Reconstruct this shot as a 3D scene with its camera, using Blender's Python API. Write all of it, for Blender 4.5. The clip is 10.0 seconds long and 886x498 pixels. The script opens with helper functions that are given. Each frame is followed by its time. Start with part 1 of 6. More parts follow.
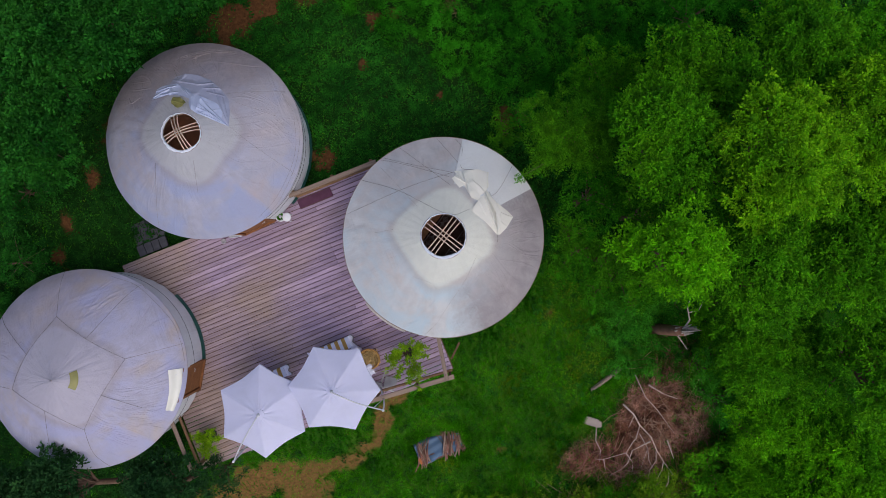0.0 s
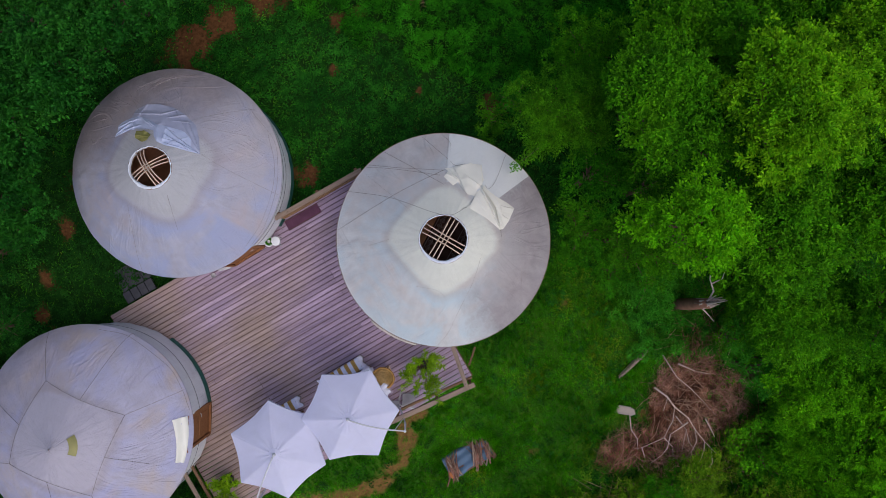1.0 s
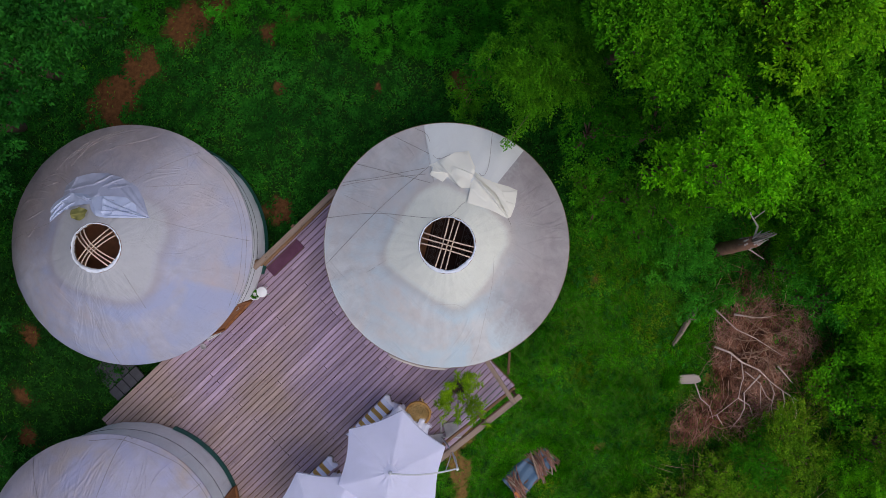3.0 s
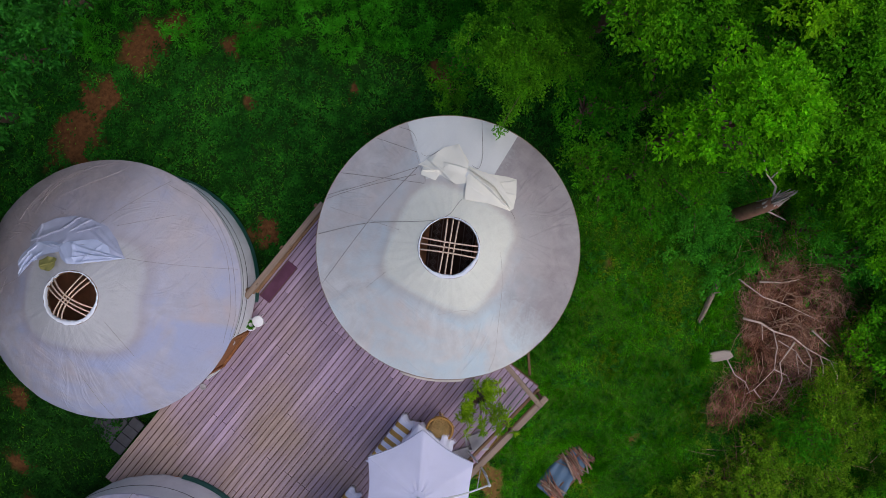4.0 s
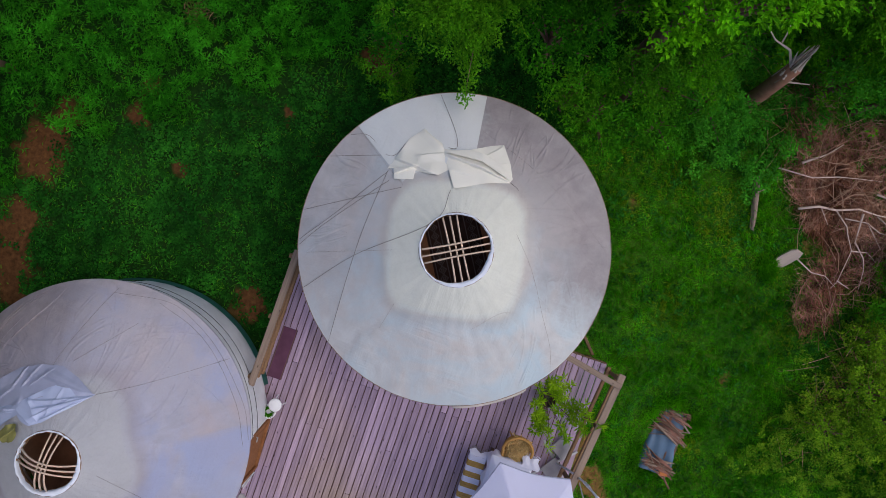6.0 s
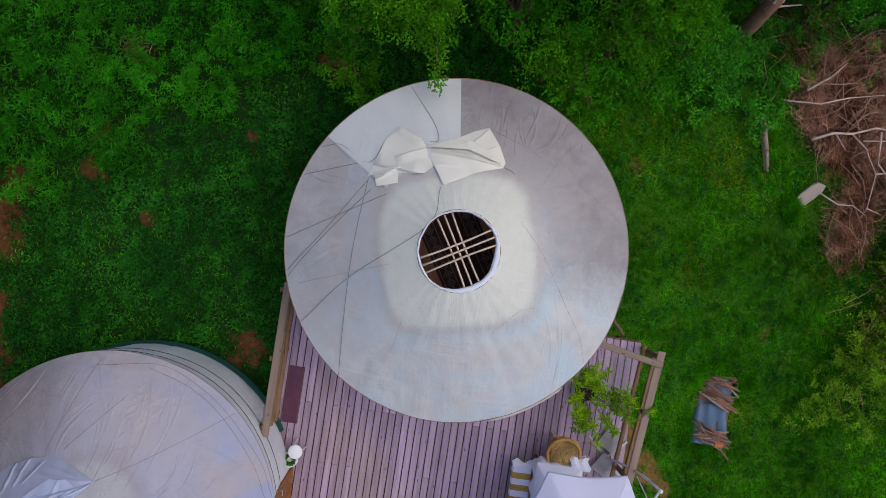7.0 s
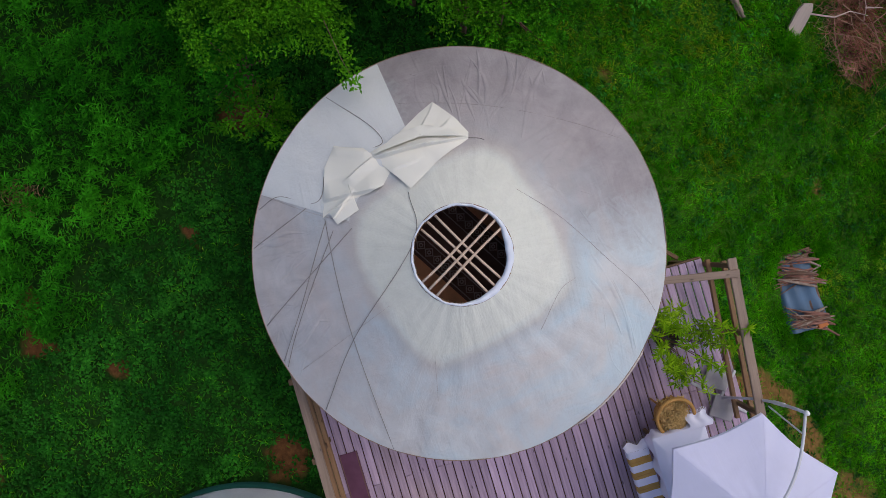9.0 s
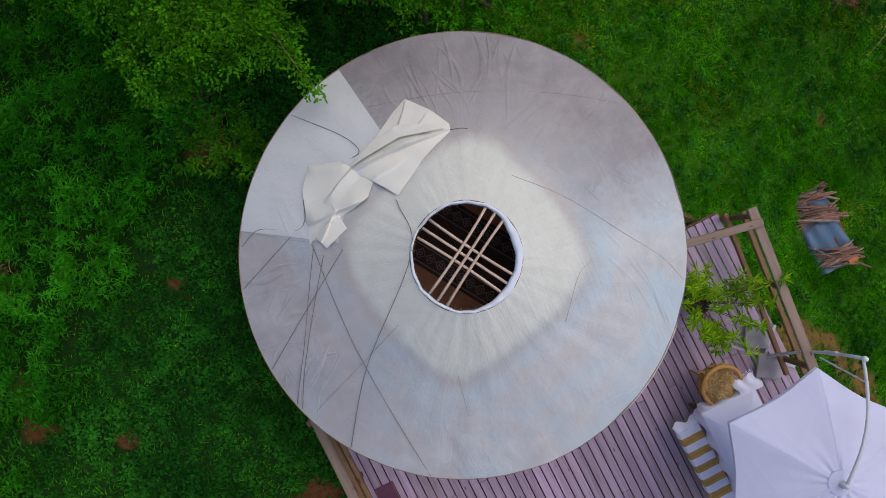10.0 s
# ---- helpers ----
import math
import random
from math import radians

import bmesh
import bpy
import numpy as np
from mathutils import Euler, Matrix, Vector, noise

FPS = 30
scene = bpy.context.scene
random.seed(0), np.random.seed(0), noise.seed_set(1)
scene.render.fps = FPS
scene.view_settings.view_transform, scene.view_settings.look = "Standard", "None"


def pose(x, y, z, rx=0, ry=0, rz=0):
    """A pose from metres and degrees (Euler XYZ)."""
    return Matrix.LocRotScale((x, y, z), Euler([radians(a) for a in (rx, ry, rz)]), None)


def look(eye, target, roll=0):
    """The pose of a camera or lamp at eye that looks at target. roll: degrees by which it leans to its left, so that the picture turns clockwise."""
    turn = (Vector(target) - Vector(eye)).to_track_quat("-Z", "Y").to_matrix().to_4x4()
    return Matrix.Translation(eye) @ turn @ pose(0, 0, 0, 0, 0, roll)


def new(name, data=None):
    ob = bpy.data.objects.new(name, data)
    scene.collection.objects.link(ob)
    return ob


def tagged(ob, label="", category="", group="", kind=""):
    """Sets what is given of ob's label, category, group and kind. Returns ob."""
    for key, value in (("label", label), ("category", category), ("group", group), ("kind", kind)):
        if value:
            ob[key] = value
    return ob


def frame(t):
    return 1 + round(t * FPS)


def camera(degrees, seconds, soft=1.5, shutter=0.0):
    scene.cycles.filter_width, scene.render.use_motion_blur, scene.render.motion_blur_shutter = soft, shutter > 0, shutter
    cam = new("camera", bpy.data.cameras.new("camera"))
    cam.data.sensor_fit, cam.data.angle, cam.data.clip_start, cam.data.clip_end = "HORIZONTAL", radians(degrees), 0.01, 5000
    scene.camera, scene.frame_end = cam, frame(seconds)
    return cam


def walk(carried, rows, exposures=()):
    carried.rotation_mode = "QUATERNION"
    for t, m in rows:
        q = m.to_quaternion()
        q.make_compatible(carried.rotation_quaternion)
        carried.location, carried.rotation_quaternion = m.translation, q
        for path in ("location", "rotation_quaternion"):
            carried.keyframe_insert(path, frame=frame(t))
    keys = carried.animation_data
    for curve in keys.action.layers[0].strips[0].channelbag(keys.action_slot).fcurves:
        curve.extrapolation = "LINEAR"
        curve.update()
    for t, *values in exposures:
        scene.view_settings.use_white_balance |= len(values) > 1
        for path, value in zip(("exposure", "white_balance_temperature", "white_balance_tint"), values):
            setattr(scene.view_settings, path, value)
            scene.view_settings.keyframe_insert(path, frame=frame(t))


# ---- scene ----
cam = camera(72.0, 10.0, soft=0.8)
# seconds, place, tilt, lean and turn of the downward-looking flying camera
ROWS = [
    (0.0, -0.236, -0.444, 20.043, 0.47, -0.13, -22.00),
    (0.5, -0.227, -0.356, 19.493, 0.38, -0.14, -26.05),
    (1.0, -0.217, -0.268, 18.941, 0.29, -0.15, -29.84),
    (1.5, -0.208, -0.181, 18.387, 0.21, -0.15, -33.76),
    (2.0, -0.197, -0.099, 17.834, 0.13, -0.15, -37.52),
    (2.5, -0.182, -0.025, 17.287, 0.05, -0.17, -40.85),
    (4.0, -0.114, 0.146, 15.680, -0.13, -0.28, -51.00),
    (4.5, -0.091, 0.190, 15.141, -0.18, -0.29, -55.80),
    (5.0, -0.070, 0.230, 14.593, -0.24, -0.28, -60.80),
    (5.5, -0.048, 0.262, 14.044, -0.28, -0.26, -65.77),
    (7.0, 0.041, 0.295, 12.452, -0.29, -0.26, -81.45),
    (7.5, 0.076, 0.282, 11.953, -0.25, -0.24, -86.05),
    (8.0, 0.111, 0.258, 11.478, -0.19, -0.19, -90.96),
    (8.5, 0.140, 0.233, 11.040, -0.15, -0.14, -98.98),
    (9.0, 0.162, 0.215, 10.652, -0.17, -0.09, -106.50),
    (9.5, 0.186, 0.202, 10.307, -0.16, -0.04, -111.70),
    (10.0, 0.212, 0.190, 9.985, -0.12, 0.02, -116.75),
]
# the tilts turn about the camera's own axes, after the turn about the upright
walk(cam, [(t, pose(x, y, z, 0, 0, a) @ pose(0, 0, 0, rx, 0, 0) @ pose(0, 0, 0, 0, ry, 0)) for t, x, y, z, rx, ry, a in ROWS],
     exposures=((0.0, 0.0), (10.0, 0.0)))

# ---- light: an overcast evening sky ----
world = bpy.data.worlds.new("sky")
scene.world = world
world.use_nodes = True
wn = world.node_tree.nodes
sky = wn.new("ShaderNodeTexSky")
sky.sky_type, sky.sun_disc = "NISHITA", False
SUN_UP, SUN_TURN = 58.0, 168.0
sky.sun_elevation, sky.sun_rotation = radians(SUN_UP), radians(SUN_TURN)
sky.air_density, sky.dust_density, sky.ozone_density = 1.0, 3.0, 1.0
world.node_tree.links.new(sky.outputs[0], wn["Background"].inputs[0])
wn["Background"].inputs[1].default_value = 0.125
sun_data = bpy.data.lights.new("sun", "SUN")
sun_data.energy, sun_data.angle, sun_data.color = 0.95, radians(80), (1.0, 0.95, 0.88)
sun = new("sun", sun_data)
az = radians(90 - SUN_TURN)
sun.matrix_world = look((20 * math.cos(az), 20 * math.sin(az), 20 * math.tan(radians(SUN_UP))), (0, 0, 0))


# ---- materials ----
class Mat:
    """A node material under construction."""

    def __init__(self, name, rough=0.8, metal=0.0, spec=0.3):
        self.m = bpy.data.materials.new(name)
        self.m.use_nodes = True
        self.t = self.m.node_tree
        self.b = self.t.nodes["Principled BSDF"]
        self.b.inputs["Roughness"].default_value = rough
        self.b.inputs["Metallic"].default_value = metal
        self.b.inputs["Specular IOR Level"].default_value = spec

    def n(self, kind, **kw):
        node = self.t.nodes.new("ShaderNode" + kind)
        for k, v in kw.items():
            node.inputs[k].default_value = v
        return node

    def link(self, a, b):
        self.t.links.new(a, b)

    def coord(self, scale=(1, 1, 1), turn=0.0):
        c, m = self.n("TexCoord"), self.n("Mapping", Scale=scale, Rotation=(0, 0, turn))
        self.link(c.outputs["Object"], m.inputs[0])
        return m.outputs[0]

    def noise(self, scale, detail=4.0, rough=0.55, vec=None, dist=0.0):
        n = self.n("TexNoise", Scale=scale, Detail=detail, Roughness=rough, Distortion=dist)
        self.link(vec or self.coord(), n.inputs["Vector"])
        return n.outputs["Fac"]

    def ramp(self, fac, *stops):
        r = self.n("ValToRGB")
        e = r.color_ramp.elements
        while len(e) < len(stops):
            e.new(0.5)
        for el, (p, c) in zip(e, stops):
            el.position = p
            el.color = (*c, 1) if isinstance(c, tuple) else (c, c, c, 1)
        self.link(fac, r.inputs[0])
        return r.outputs[0]

    def mix(self, fac, a, b, blend="MIX"):
        m = self.t.nodes.new("ShaderNodeMix")
        m.data_type, m.blend_type = "RGBA", blend
        for sock, val in ((m.inputs[0], fac), (m.inputs[6], a), (m.inputs[7], b)):
            if hasattr(val, "is_output"):
                self.link(val, sock)
            else:
                sock.default_value = (*val, 1) if isinstance(val, tuple) else val
        return m.outputs[2]

    def math(self, op, a, b=0.0):
        m = self.t.nodes.new("ShaderNodeMath")
        m.operation = op
        for sock, val in ((m.inputs[0], a), (m.inputs[1], b)):
            if hasattr(val, "is_output"):
                self.link(val, sock)
            else:
                sock.default_value = val
        return m.outputs[0]

    def color(self, out):
        if hasattr(out, "is_output"):
            self.link(out, self.b.inputs["Base Color"])
        else:
            self.b.inputs["Base Color"].default_value = (*out, 1)
        return self

    def bump(self, out, strength=0.3, dist=0.01):
        b = self.n("Bump", Strength=strength, Distance=dist)
        self.link(out, b.inputs["Height"])
        self.link(b.outputs[0], self.b.inputs["Normal"])
        return self


def plain(name, c, rough=0.7, metal=0.0, var=0.25, scale=12.0, bump=0.15):
    """A nearly plain surface with grain and broad unevenness."""
    k = Mat(name, rough, metal)
    lo, hi = tuple(v * (1 - var) for v in c), tuple(min(1, v * (1 + var)) for v in c)
    fine, broad = k.noise(scale * 6, 6), k.noise(scale * 0.25, 3)
    col = k.mix(k.math("MULTIPLY", fine, 0.6), k.ramp(broad, (0.3, lo), (0.7, hi)), c)
    return k.color(col).bump(fine, bump, 0.004).m


def canvas(name, base, stain, amount=0.5, warm=None, cool=None, cream=None, grey=(), thin=0.0, relief=0.55):
    """Weathered tent canvas: broad stains, radial streaks, fine weave and creases. cream: turn and colour of the cleaner
    square zone round the crown; grey: bearings, half widths (degrees), colours and weights of mildewed sides; thin: how much
    light the cloth lets through."""
    k = Mat(name, 0.85, spec=0.2)
    g = k.n("TexGradient")
    g.gradient_type = "RADIAL"
    k.link(k.coord(), g.inputs[0])
    comb, dist = k.n("CombineXYZ"), k.t.nodes.new("ShaderNodeVectorMath")
    dist.operation = "LENGTH"
    k.link(k.coord((1, 1, 0)), dist.inputs[0])
    reach = dist.outputs["Value"]
    k.link(k.math("MULTIPLY", g.outputs[1], 38.0), comb.inputs[0])
    k.link(k.math("MULTIPLY", reach, 0.75), comb.inputs[1])
    streak = k.noise(1.0, 5, 0.65, comb.outputs[0], 0.8)
    broad, mid, fine = k.noise(0.55, 4, 0.55, dist=0.9), k.noise(2.6, 7, 0.66, dist=0.5), k.noise(30, 5, 0.6)
    blot = k.noise(5.5, 6, 0.7, dist=1.2)
    crease = k.n("TexNoise", Scale=1.0, Detail=4.0, Roughness=0.55, Distortion=0.35)
    k.link(k.coord((0.45, 8.5, 1.0), 0.6), crease.inputs["Vector"])
    crease2 = k.n("TexNoise", Scale=1.0, Detail=4.0, Roughness=0.55, Distortion=0.35)
    k.link(k.coord((9.0, 0.4, 1.0), -0.35), crease2.inputs["Vector"])
    dirt = k.math("ADD", k.math("MULTIPLY", k.math("SUBTRACT", streak, 0.45), 0.8), k.math("MULTIPLY", k.math("SUBTRACT", mid, 0.38), 1.3))
    col = k.mix(k.ramp(dirt, (0.0, 0.0), (0.5, amount)), base, stain)
    if warm:
        col = k.mix(k.ramp(broad, (0.48, 0.0), (0.66, 0.8)), col, warm)
    if cool:
        col = k.mix(k.ramp(k.noise(0.75, 4, 0.55, dist=0.7), (0.45, 0.0), (0.64, 0.75)), col, cool)
    wob = k.math("MULTIPLY", k.math("SUBTRACT", blot, 0.5), 0.35)
    for bearing, half, tint, weight in grey or ():
        sep = k.n("SeparateXYZ")
        k.link(k.coord((1, 1, 0), radians(-bearing)), sep.inputs[0])
        ahead = k.math("DIVIDE", sep.outputs[0], k.math("ADD", reach, 0.01))
        side = k.math("ADD", k.math("ADD", ahead, wob), k.math("MULTIPLY", k.math("SUBTRACT", broad, 0.5), 0.5))
        edge = math.cos(radians(half))
        zone = k.math("MULTIPLY", k.ramp(side, (max(0.0, edge - 0.16), 0.0), (min(1.0, edge + 0.22), 1.0)), k.ramp(k.math("ADD", k.math("MULTIPLY", reach, 0.33), k.math("MULTIPLY", wob, 0.4)), (0.40, 0.0), (0.52, 0.62), (0.80, 1.0)))
        mott = k.mix(k.ramp(k.math("ADD", k.math("MULTIPLY", mid, 0.6), k.math("MULTIPLY", streak, 0.4)), (0.36, 0.0), (0.62, 0.9)), tint, tuple(min(1, v * 1.5) for v in tint))
        col = k.mix(k.math("MULTIPLY", zone, weight), col, mott)
    if cream:
        turn, tint = cream
        sep = k.n("SeparateXYZ")
        k.link(k.coord((1, 1, 0), radians(-turn)), sep.inputs[0])
        p4 = k.math("ADD", k.math("POWER", k.math("ABSOLUTE", sep.outputs[0]), 4.3), k.math("POWER", k.math("ABSOLUTE", sep.outputs[1]), 4.3))
        d = k.math("MULTIPLY", k.math("ADD", k.math("POWER", p4, 1 / 4.3), k.math("ADD", k.math("MULTIPLY", wob, 0.22), k.math("MULTIPLY", k.math("SUBTRACT", broad, 0.5), 0.25))), 0.5)
        col = k.mix(k.ramp(d, (0.56, 0.0), (0.605, 0.55), (0.72, 0.0)), col, tuple(v * w for v, w in zip(stain, (1.12, 1.03, 0.95))))
        col = k.mix(k.ramp(d, (0.54, 0.95), (0.585, 0.6), (0.635, 0.0)), col, k.mix(k.ramp(mid, (0.4, 0.0), (0.75, 0.6)), tint, tuple(v * 0.86 for v in tint)))
    col = k.mix(k.ramp(fine, (0.45, 0.0), (0.8, 0.15)), col, stain)

    k.color(col)
    h = k.math("ADD", k.math("MULTIPLY", streak, 0.5), k.math("ADD", k.math("MULTIPLY", mid, 0.6), k.math("MULTIPLY", fine, 0.08)))
    one = k.math("MULTIPLY", crease.outputs["Fac"], k.ramp(k.noise(0.7, 2, 0.5), (0.50, 0.0), (0.66, 1.0)))
    two = k.math("MULTIPLY", crease2.outputs["Fac"], k.ramp(k.noise(0.85, 2, 0.5, k.coord((1, 1, 1), 1.3)), (0.50, 0.0), (0.66, 1.0)))
    h = k.math("ADD", h, k.math("MULTIPLY", k.math("ADD", one, two), 0.9))
    k.bump(h, relief, 0.05)
    if thin:
        tr, mixer = k.n("BsdfTranslucent"), k.n("MixShader", Fac=thin)
        k.link(col, tr.inputs[0])
        k.link(k.b.outputs[0], mixer.inputs[1])
        k.link(tr.outputs[0], mixer.inputs[2])
        k.link(mixer.outputs[0], k.t.nodes["Material Output"].inputs[0])
    return k.m


def sailcloth(name, c, thin):
    """Thin woven cloth that lets light through, with soft creases and faint dust."""
    k = Mat(name, 0.85, spec=0.15)
    dust, crease, weave = k.noise(1.6, 5, 0.6, dist=0.6), k.noise(1.0, 5, 0.6, k.coord((2.0, 9.0, 2.0), 0.5), 0.6), k.noise(60, 3)
    col = k.mix(k.ramp(dust, (0.42, 0.0), (0.72, 0.35)), c, tuple(v * 0.84 for v in c))
    k.color(col).bump(k.math("ADD", k.math("MULTIPLY", crease, 0.8), k.math("MULTIPLY", weave, 0.05)), 0.25, 0.03)
    tr, mixer = k.n("BsdfTranslucent"), k.n("MixShader", Fac=thin)
    k.link(col, tr.inputs[0])
    k.link(k.b.outputs[0], mixer.inputs[1])
    k.link(tr.outputs[0], mixer.inputs[2])
    k.link(mixer.outputs[0], k.t.nodes["Material Output"].inputs[0])
    return k.m


def wood(name, lo, hi, grain=(1.2, 26, 26), rough=0.75, rand=0.5, stain=None):
    """Weathered timber, grain along the local x axis, each piece a little different."""
    k = Mat(name, rough, spec=0.25)
    info = k.n("ObjectInfo")
    tc, mp, add = k.n("TexCoord"), k.n("Mapping", Scale=grain), k.t.nodes.new("ShaderNodeVectorMath")
    sh = k.n("CombineXYZ")
    k.link(k.math("MULTIPLY", info.outputs["Random"], 37.0), sh.inputs[0])
    k.link(k.math("MULTIPLY", info.outputs["Random"], 91.0), sh.inputs[1])
    k.link(tc.outputs["Object"], add.inputs[0])
    k.link(sh.outputs[0], add.inputs[1])
    k.link(add.outputs[0], mp.inputs[0])
    g1 = k.noise(1.0, 8, 0.62, mp.outputs[0], 0.5)
    geo = k.n("NewGeometry")
    broad = k.n("TexNoise", Scale=0.38, Detail=3.0)
    k.link(geo.outputs["Position"], broad.inputs["Vector"])
    knots = k.n("TexVoronoi", Scale=2.6)
    km = k.n("Mapping", Scale=(1, 3.0, 3.0))
    k.link(add.outputs[0], km.inputs[0])
    k.link(km.outputs[0], knots.inputs["Vector"])
    col = k.ramp(g1, (0.28, lo), (0.72, hi))
    mean = tuple((a + b) / 2 for a, b in zip(lo, hi))
    shade = k.ramp(info.outputs["Random"], (0.0, tuple(v * (1 - rand) for v in mean)), (1.0, tuple(v * (1 + rand) for v in mean)))
    col = k.mix(0.45, col, shade)
    worn = k.noise(1.0, 5, 0.65, k.coord((0.9, 7.0, 7.0)), 0.4)
    col = k.mix(k.ramp(worn, (0.50, 0.0), (0.72, 0.55)), col, tuple(v * 0.62 for v in mean))
    if stain:
        along = k.n("SeparateXYZ")
        k.link(geo.outputs["Position"], along.inputs[0])
        brown = k.math("ADD", broad.outputs["Fac"], k.math("MULTIPLY", k.math("ADD", along.outputs[0], 5.0), -0.045))
        col = k.mix(k.ramp(brown, (0.45, 0.0), (0.72, 0.75)), col, k.mix(k.ramp(g1, (0.3, 0.0), (0.7, 1.0)), tuple(v * 0.6 for v in stain), tuple(v * 1.25 for v in stain)))
    col = k.mix(k.ramp(knots.outputs["Distance"], (0.04, 0.8), (0.12, 0.0)), col, tuple(v * 0.25 for v in lo))
    return k.color(col).bump(g1, 0.6, 0.008).m


def leafy(name, c1, c2, c3, gloss=0.6, trans=0.25, tufts=0.5):
    """Leaves: each one its own shade, with broader drifts of colour."""
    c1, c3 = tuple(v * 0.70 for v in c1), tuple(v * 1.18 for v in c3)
    k = Mat(name, gloss, spec=0.10)
    geo = k.n("NewGeometry")
    isl = geo.outputs["Random Per Island"]
    drift = k.noise(0.55, 3)
    col = k.mix(k.ramp(drift, (0.35, 0.0), (0.65, 1.0)), k.ramp(isl, (0.0, c1), (1.0, c2)), k.ramp(isl, (0.0, c2), (1.0, c3)))
    # noise darkens and brightens whole patches of leaves, for stronger contrast
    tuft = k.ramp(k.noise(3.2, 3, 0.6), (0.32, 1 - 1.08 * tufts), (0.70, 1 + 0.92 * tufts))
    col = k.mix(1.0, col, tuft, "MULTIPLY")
    k.color(col)
    tr, mixer = k.n("BsdfTranslucent"), k.n("MixShader", Fac=trans)
    k.link(col, tr.inputs[0])
    k.link(k.b.outputs[0], mixer.inputs[1])
    k.link(tr.outputs[0], mixer.inputs[2])
    k.link(mixer.outputs[0], k.t.nodes["Material Output"].inputs[0])
    return k.m


M_CANVAS_A = canvas("aged_canvas", (0.69, 0.69, 0.705), (0.48, 0.45, 0.45), 0.5, warm=(0.69, 0.61, 0.585), cool=(0.54, 0.67, 0.76), cream=(15, (0.80, 0.80, 0.735)), grey=((322, 62, (0.29, 0.26, 0.275), 0.95), (86, 42, (0.42, 0.39, 0.405), 0.75)), thin=0.15)
M_CANVAS_B = canvas("bluish_canvas", (0.475, 0.475, 0.585), (0.33, 0.305, 0.36), 0.5, warm=(0.50, 0.42, 0.44), cool=(0.36, 0.41, 0.63), cream=(30, (0.51, 0.508, 0.545)), grey=((78, 66, (0.245, 0.215, 0.235), 0.9), (350, 30, (0.42, 0.38, 0.41), 0.7)), thin=0.15, relief=0.8)
M_CANVAS_C = canvas("lilac_canvas", (0.525, 0.505, 0.655), (0.36, 0.33, 0.37), 0.5, warm=(0.57, 0.47, 0.43), cool=(0.45, 0.46, 0.70), cream=(40, (0.53, 0.495, 0.59)), grey=((110, 45, (0.35, 0.31, 0.36), 0.7),), thin=0.15, relief=0.95)
M_WALL = canvas("pale_wall_canvas", (0.70, 0.71, 0.76), (0.52, 0.50, 0.53), 0.4)
M_PANEL = canvas("pale_clean_canvas", (0.68, 0.695, 0.71), (0.60, 0.595, 0.60), 0.35)
M_FLAP = plain("cream_tarpaulin", (0.80, 0.775, 0.71), 0.8, var=0.10, scale=3, bump=0.1)
M_FILM = plain("thin_plastic_film", (0.36, 0.38, 0.52), 0.3, var=0.3, scale=5, bump=0.2)
M_FLAP_BLUE = plain("pale_blue_tarpaulin", (0.44, 0.49, 0.68), 0.7, var=0.2, scale=4, bump=0.1)
M_COVER = M_CANVAS_C
M_TEAL = plain("teal_groundsheet", (0.02, 0.10, 0.085), 0.5)
M_ROPE = plain("grey_rope", (0.24, 0.22, 0.21), 0.9)
M_AWNING = plain("beige_rolled_canvas", (0.56, 0.50, 0.47), 0.85)
M_SEAM = plain("grey_stitching", (0.40, 0.36, 0.35), 0.9)
M_OLIVE_FILM = plain("olive_plastic_film", (0.25, 0.235, 0.08), 0.25)
M_ROPE_DARK = plain("dark_rope", (0.05, 0.05, 0.055), 0.9)
M_HEM = plain("brown_hem", (0.30, 0.21, 0.16), 0.85)
M_RIM = plain("white_rim_cloth", (0.72, 0.75, 0.85), 0.8, var=0.1)
M_POLE = plain("pale_ash_wood", (0.62, 0.46, 0.36), 0.6, var=0.15)
M_POLE_DARK = plain("oiled_pole_wood", (0.20, 0.11, 0.06), 0.6)
M_FLOOR_IN = plain("brown_floorboards", (0.74, 0.35, 0.20), 0.7)
M_RUG = plain("dark_patterned_rug", (0.15, 0.085, 0.075), 0.95)
M_RUG_MARK = plain("grey_rug_pattern", (0.40, 0.32, 0.33), 0.95)
M_DECK = wood("weathered_decking", (0.205, 0.146, 0.205), (0.61, 0.45, 0.615), rand=0.42, stain=(0.40, 0.29, 0.215))
M_RAIL = wood("sun_bleached_rail", (0.15, 0.105, 0.082), (0.38, 0.28, 0.222), rand=0.15)
M_LOWRAIL = wood("brown_lower_rail", (0.17, 0.095, 0.05), (0.34, 0.20, 0.11), rand=0.2)
M_JOIST = wood("brown_joist", (0.12, 0.07, 0.04), (0.24, 0.15, 0.09), rand=0.2)
M_DOOR = wood("red_brown_door", (0.16, 0.06, 0.025), (0.34, 0.15, 0.06), rand=0.2)
M_UMB = sailcloth("white_umbrella_cloth", (0.80, 0.80, 0.98), 0.30)
M_METAL = plain("white_painted_metal", (0.62, 0.62, 0.68), 0.4, 0.0, 0.1)
M_ALU = plain("grey_painted_steel", (0.42, 0.42, 0.45), 0.4, 0.3, 0.15)
M_WHITE = plain("white_glaze", (0.80, 0.80, 0.84), 0.35, var=0.06)
M_CLOTH = plain("white_tablecloth", (0.82, 0.81, 0.95), 0.85, var=0.06, scale=4)
M_YELLOW = plain("mustard_stripe_cloth", (0.58, 0.35, 0.10), 0.9)
M_WICKER = plain("golden_wicker", (0.50, 0.27, 0.08), 0.7)
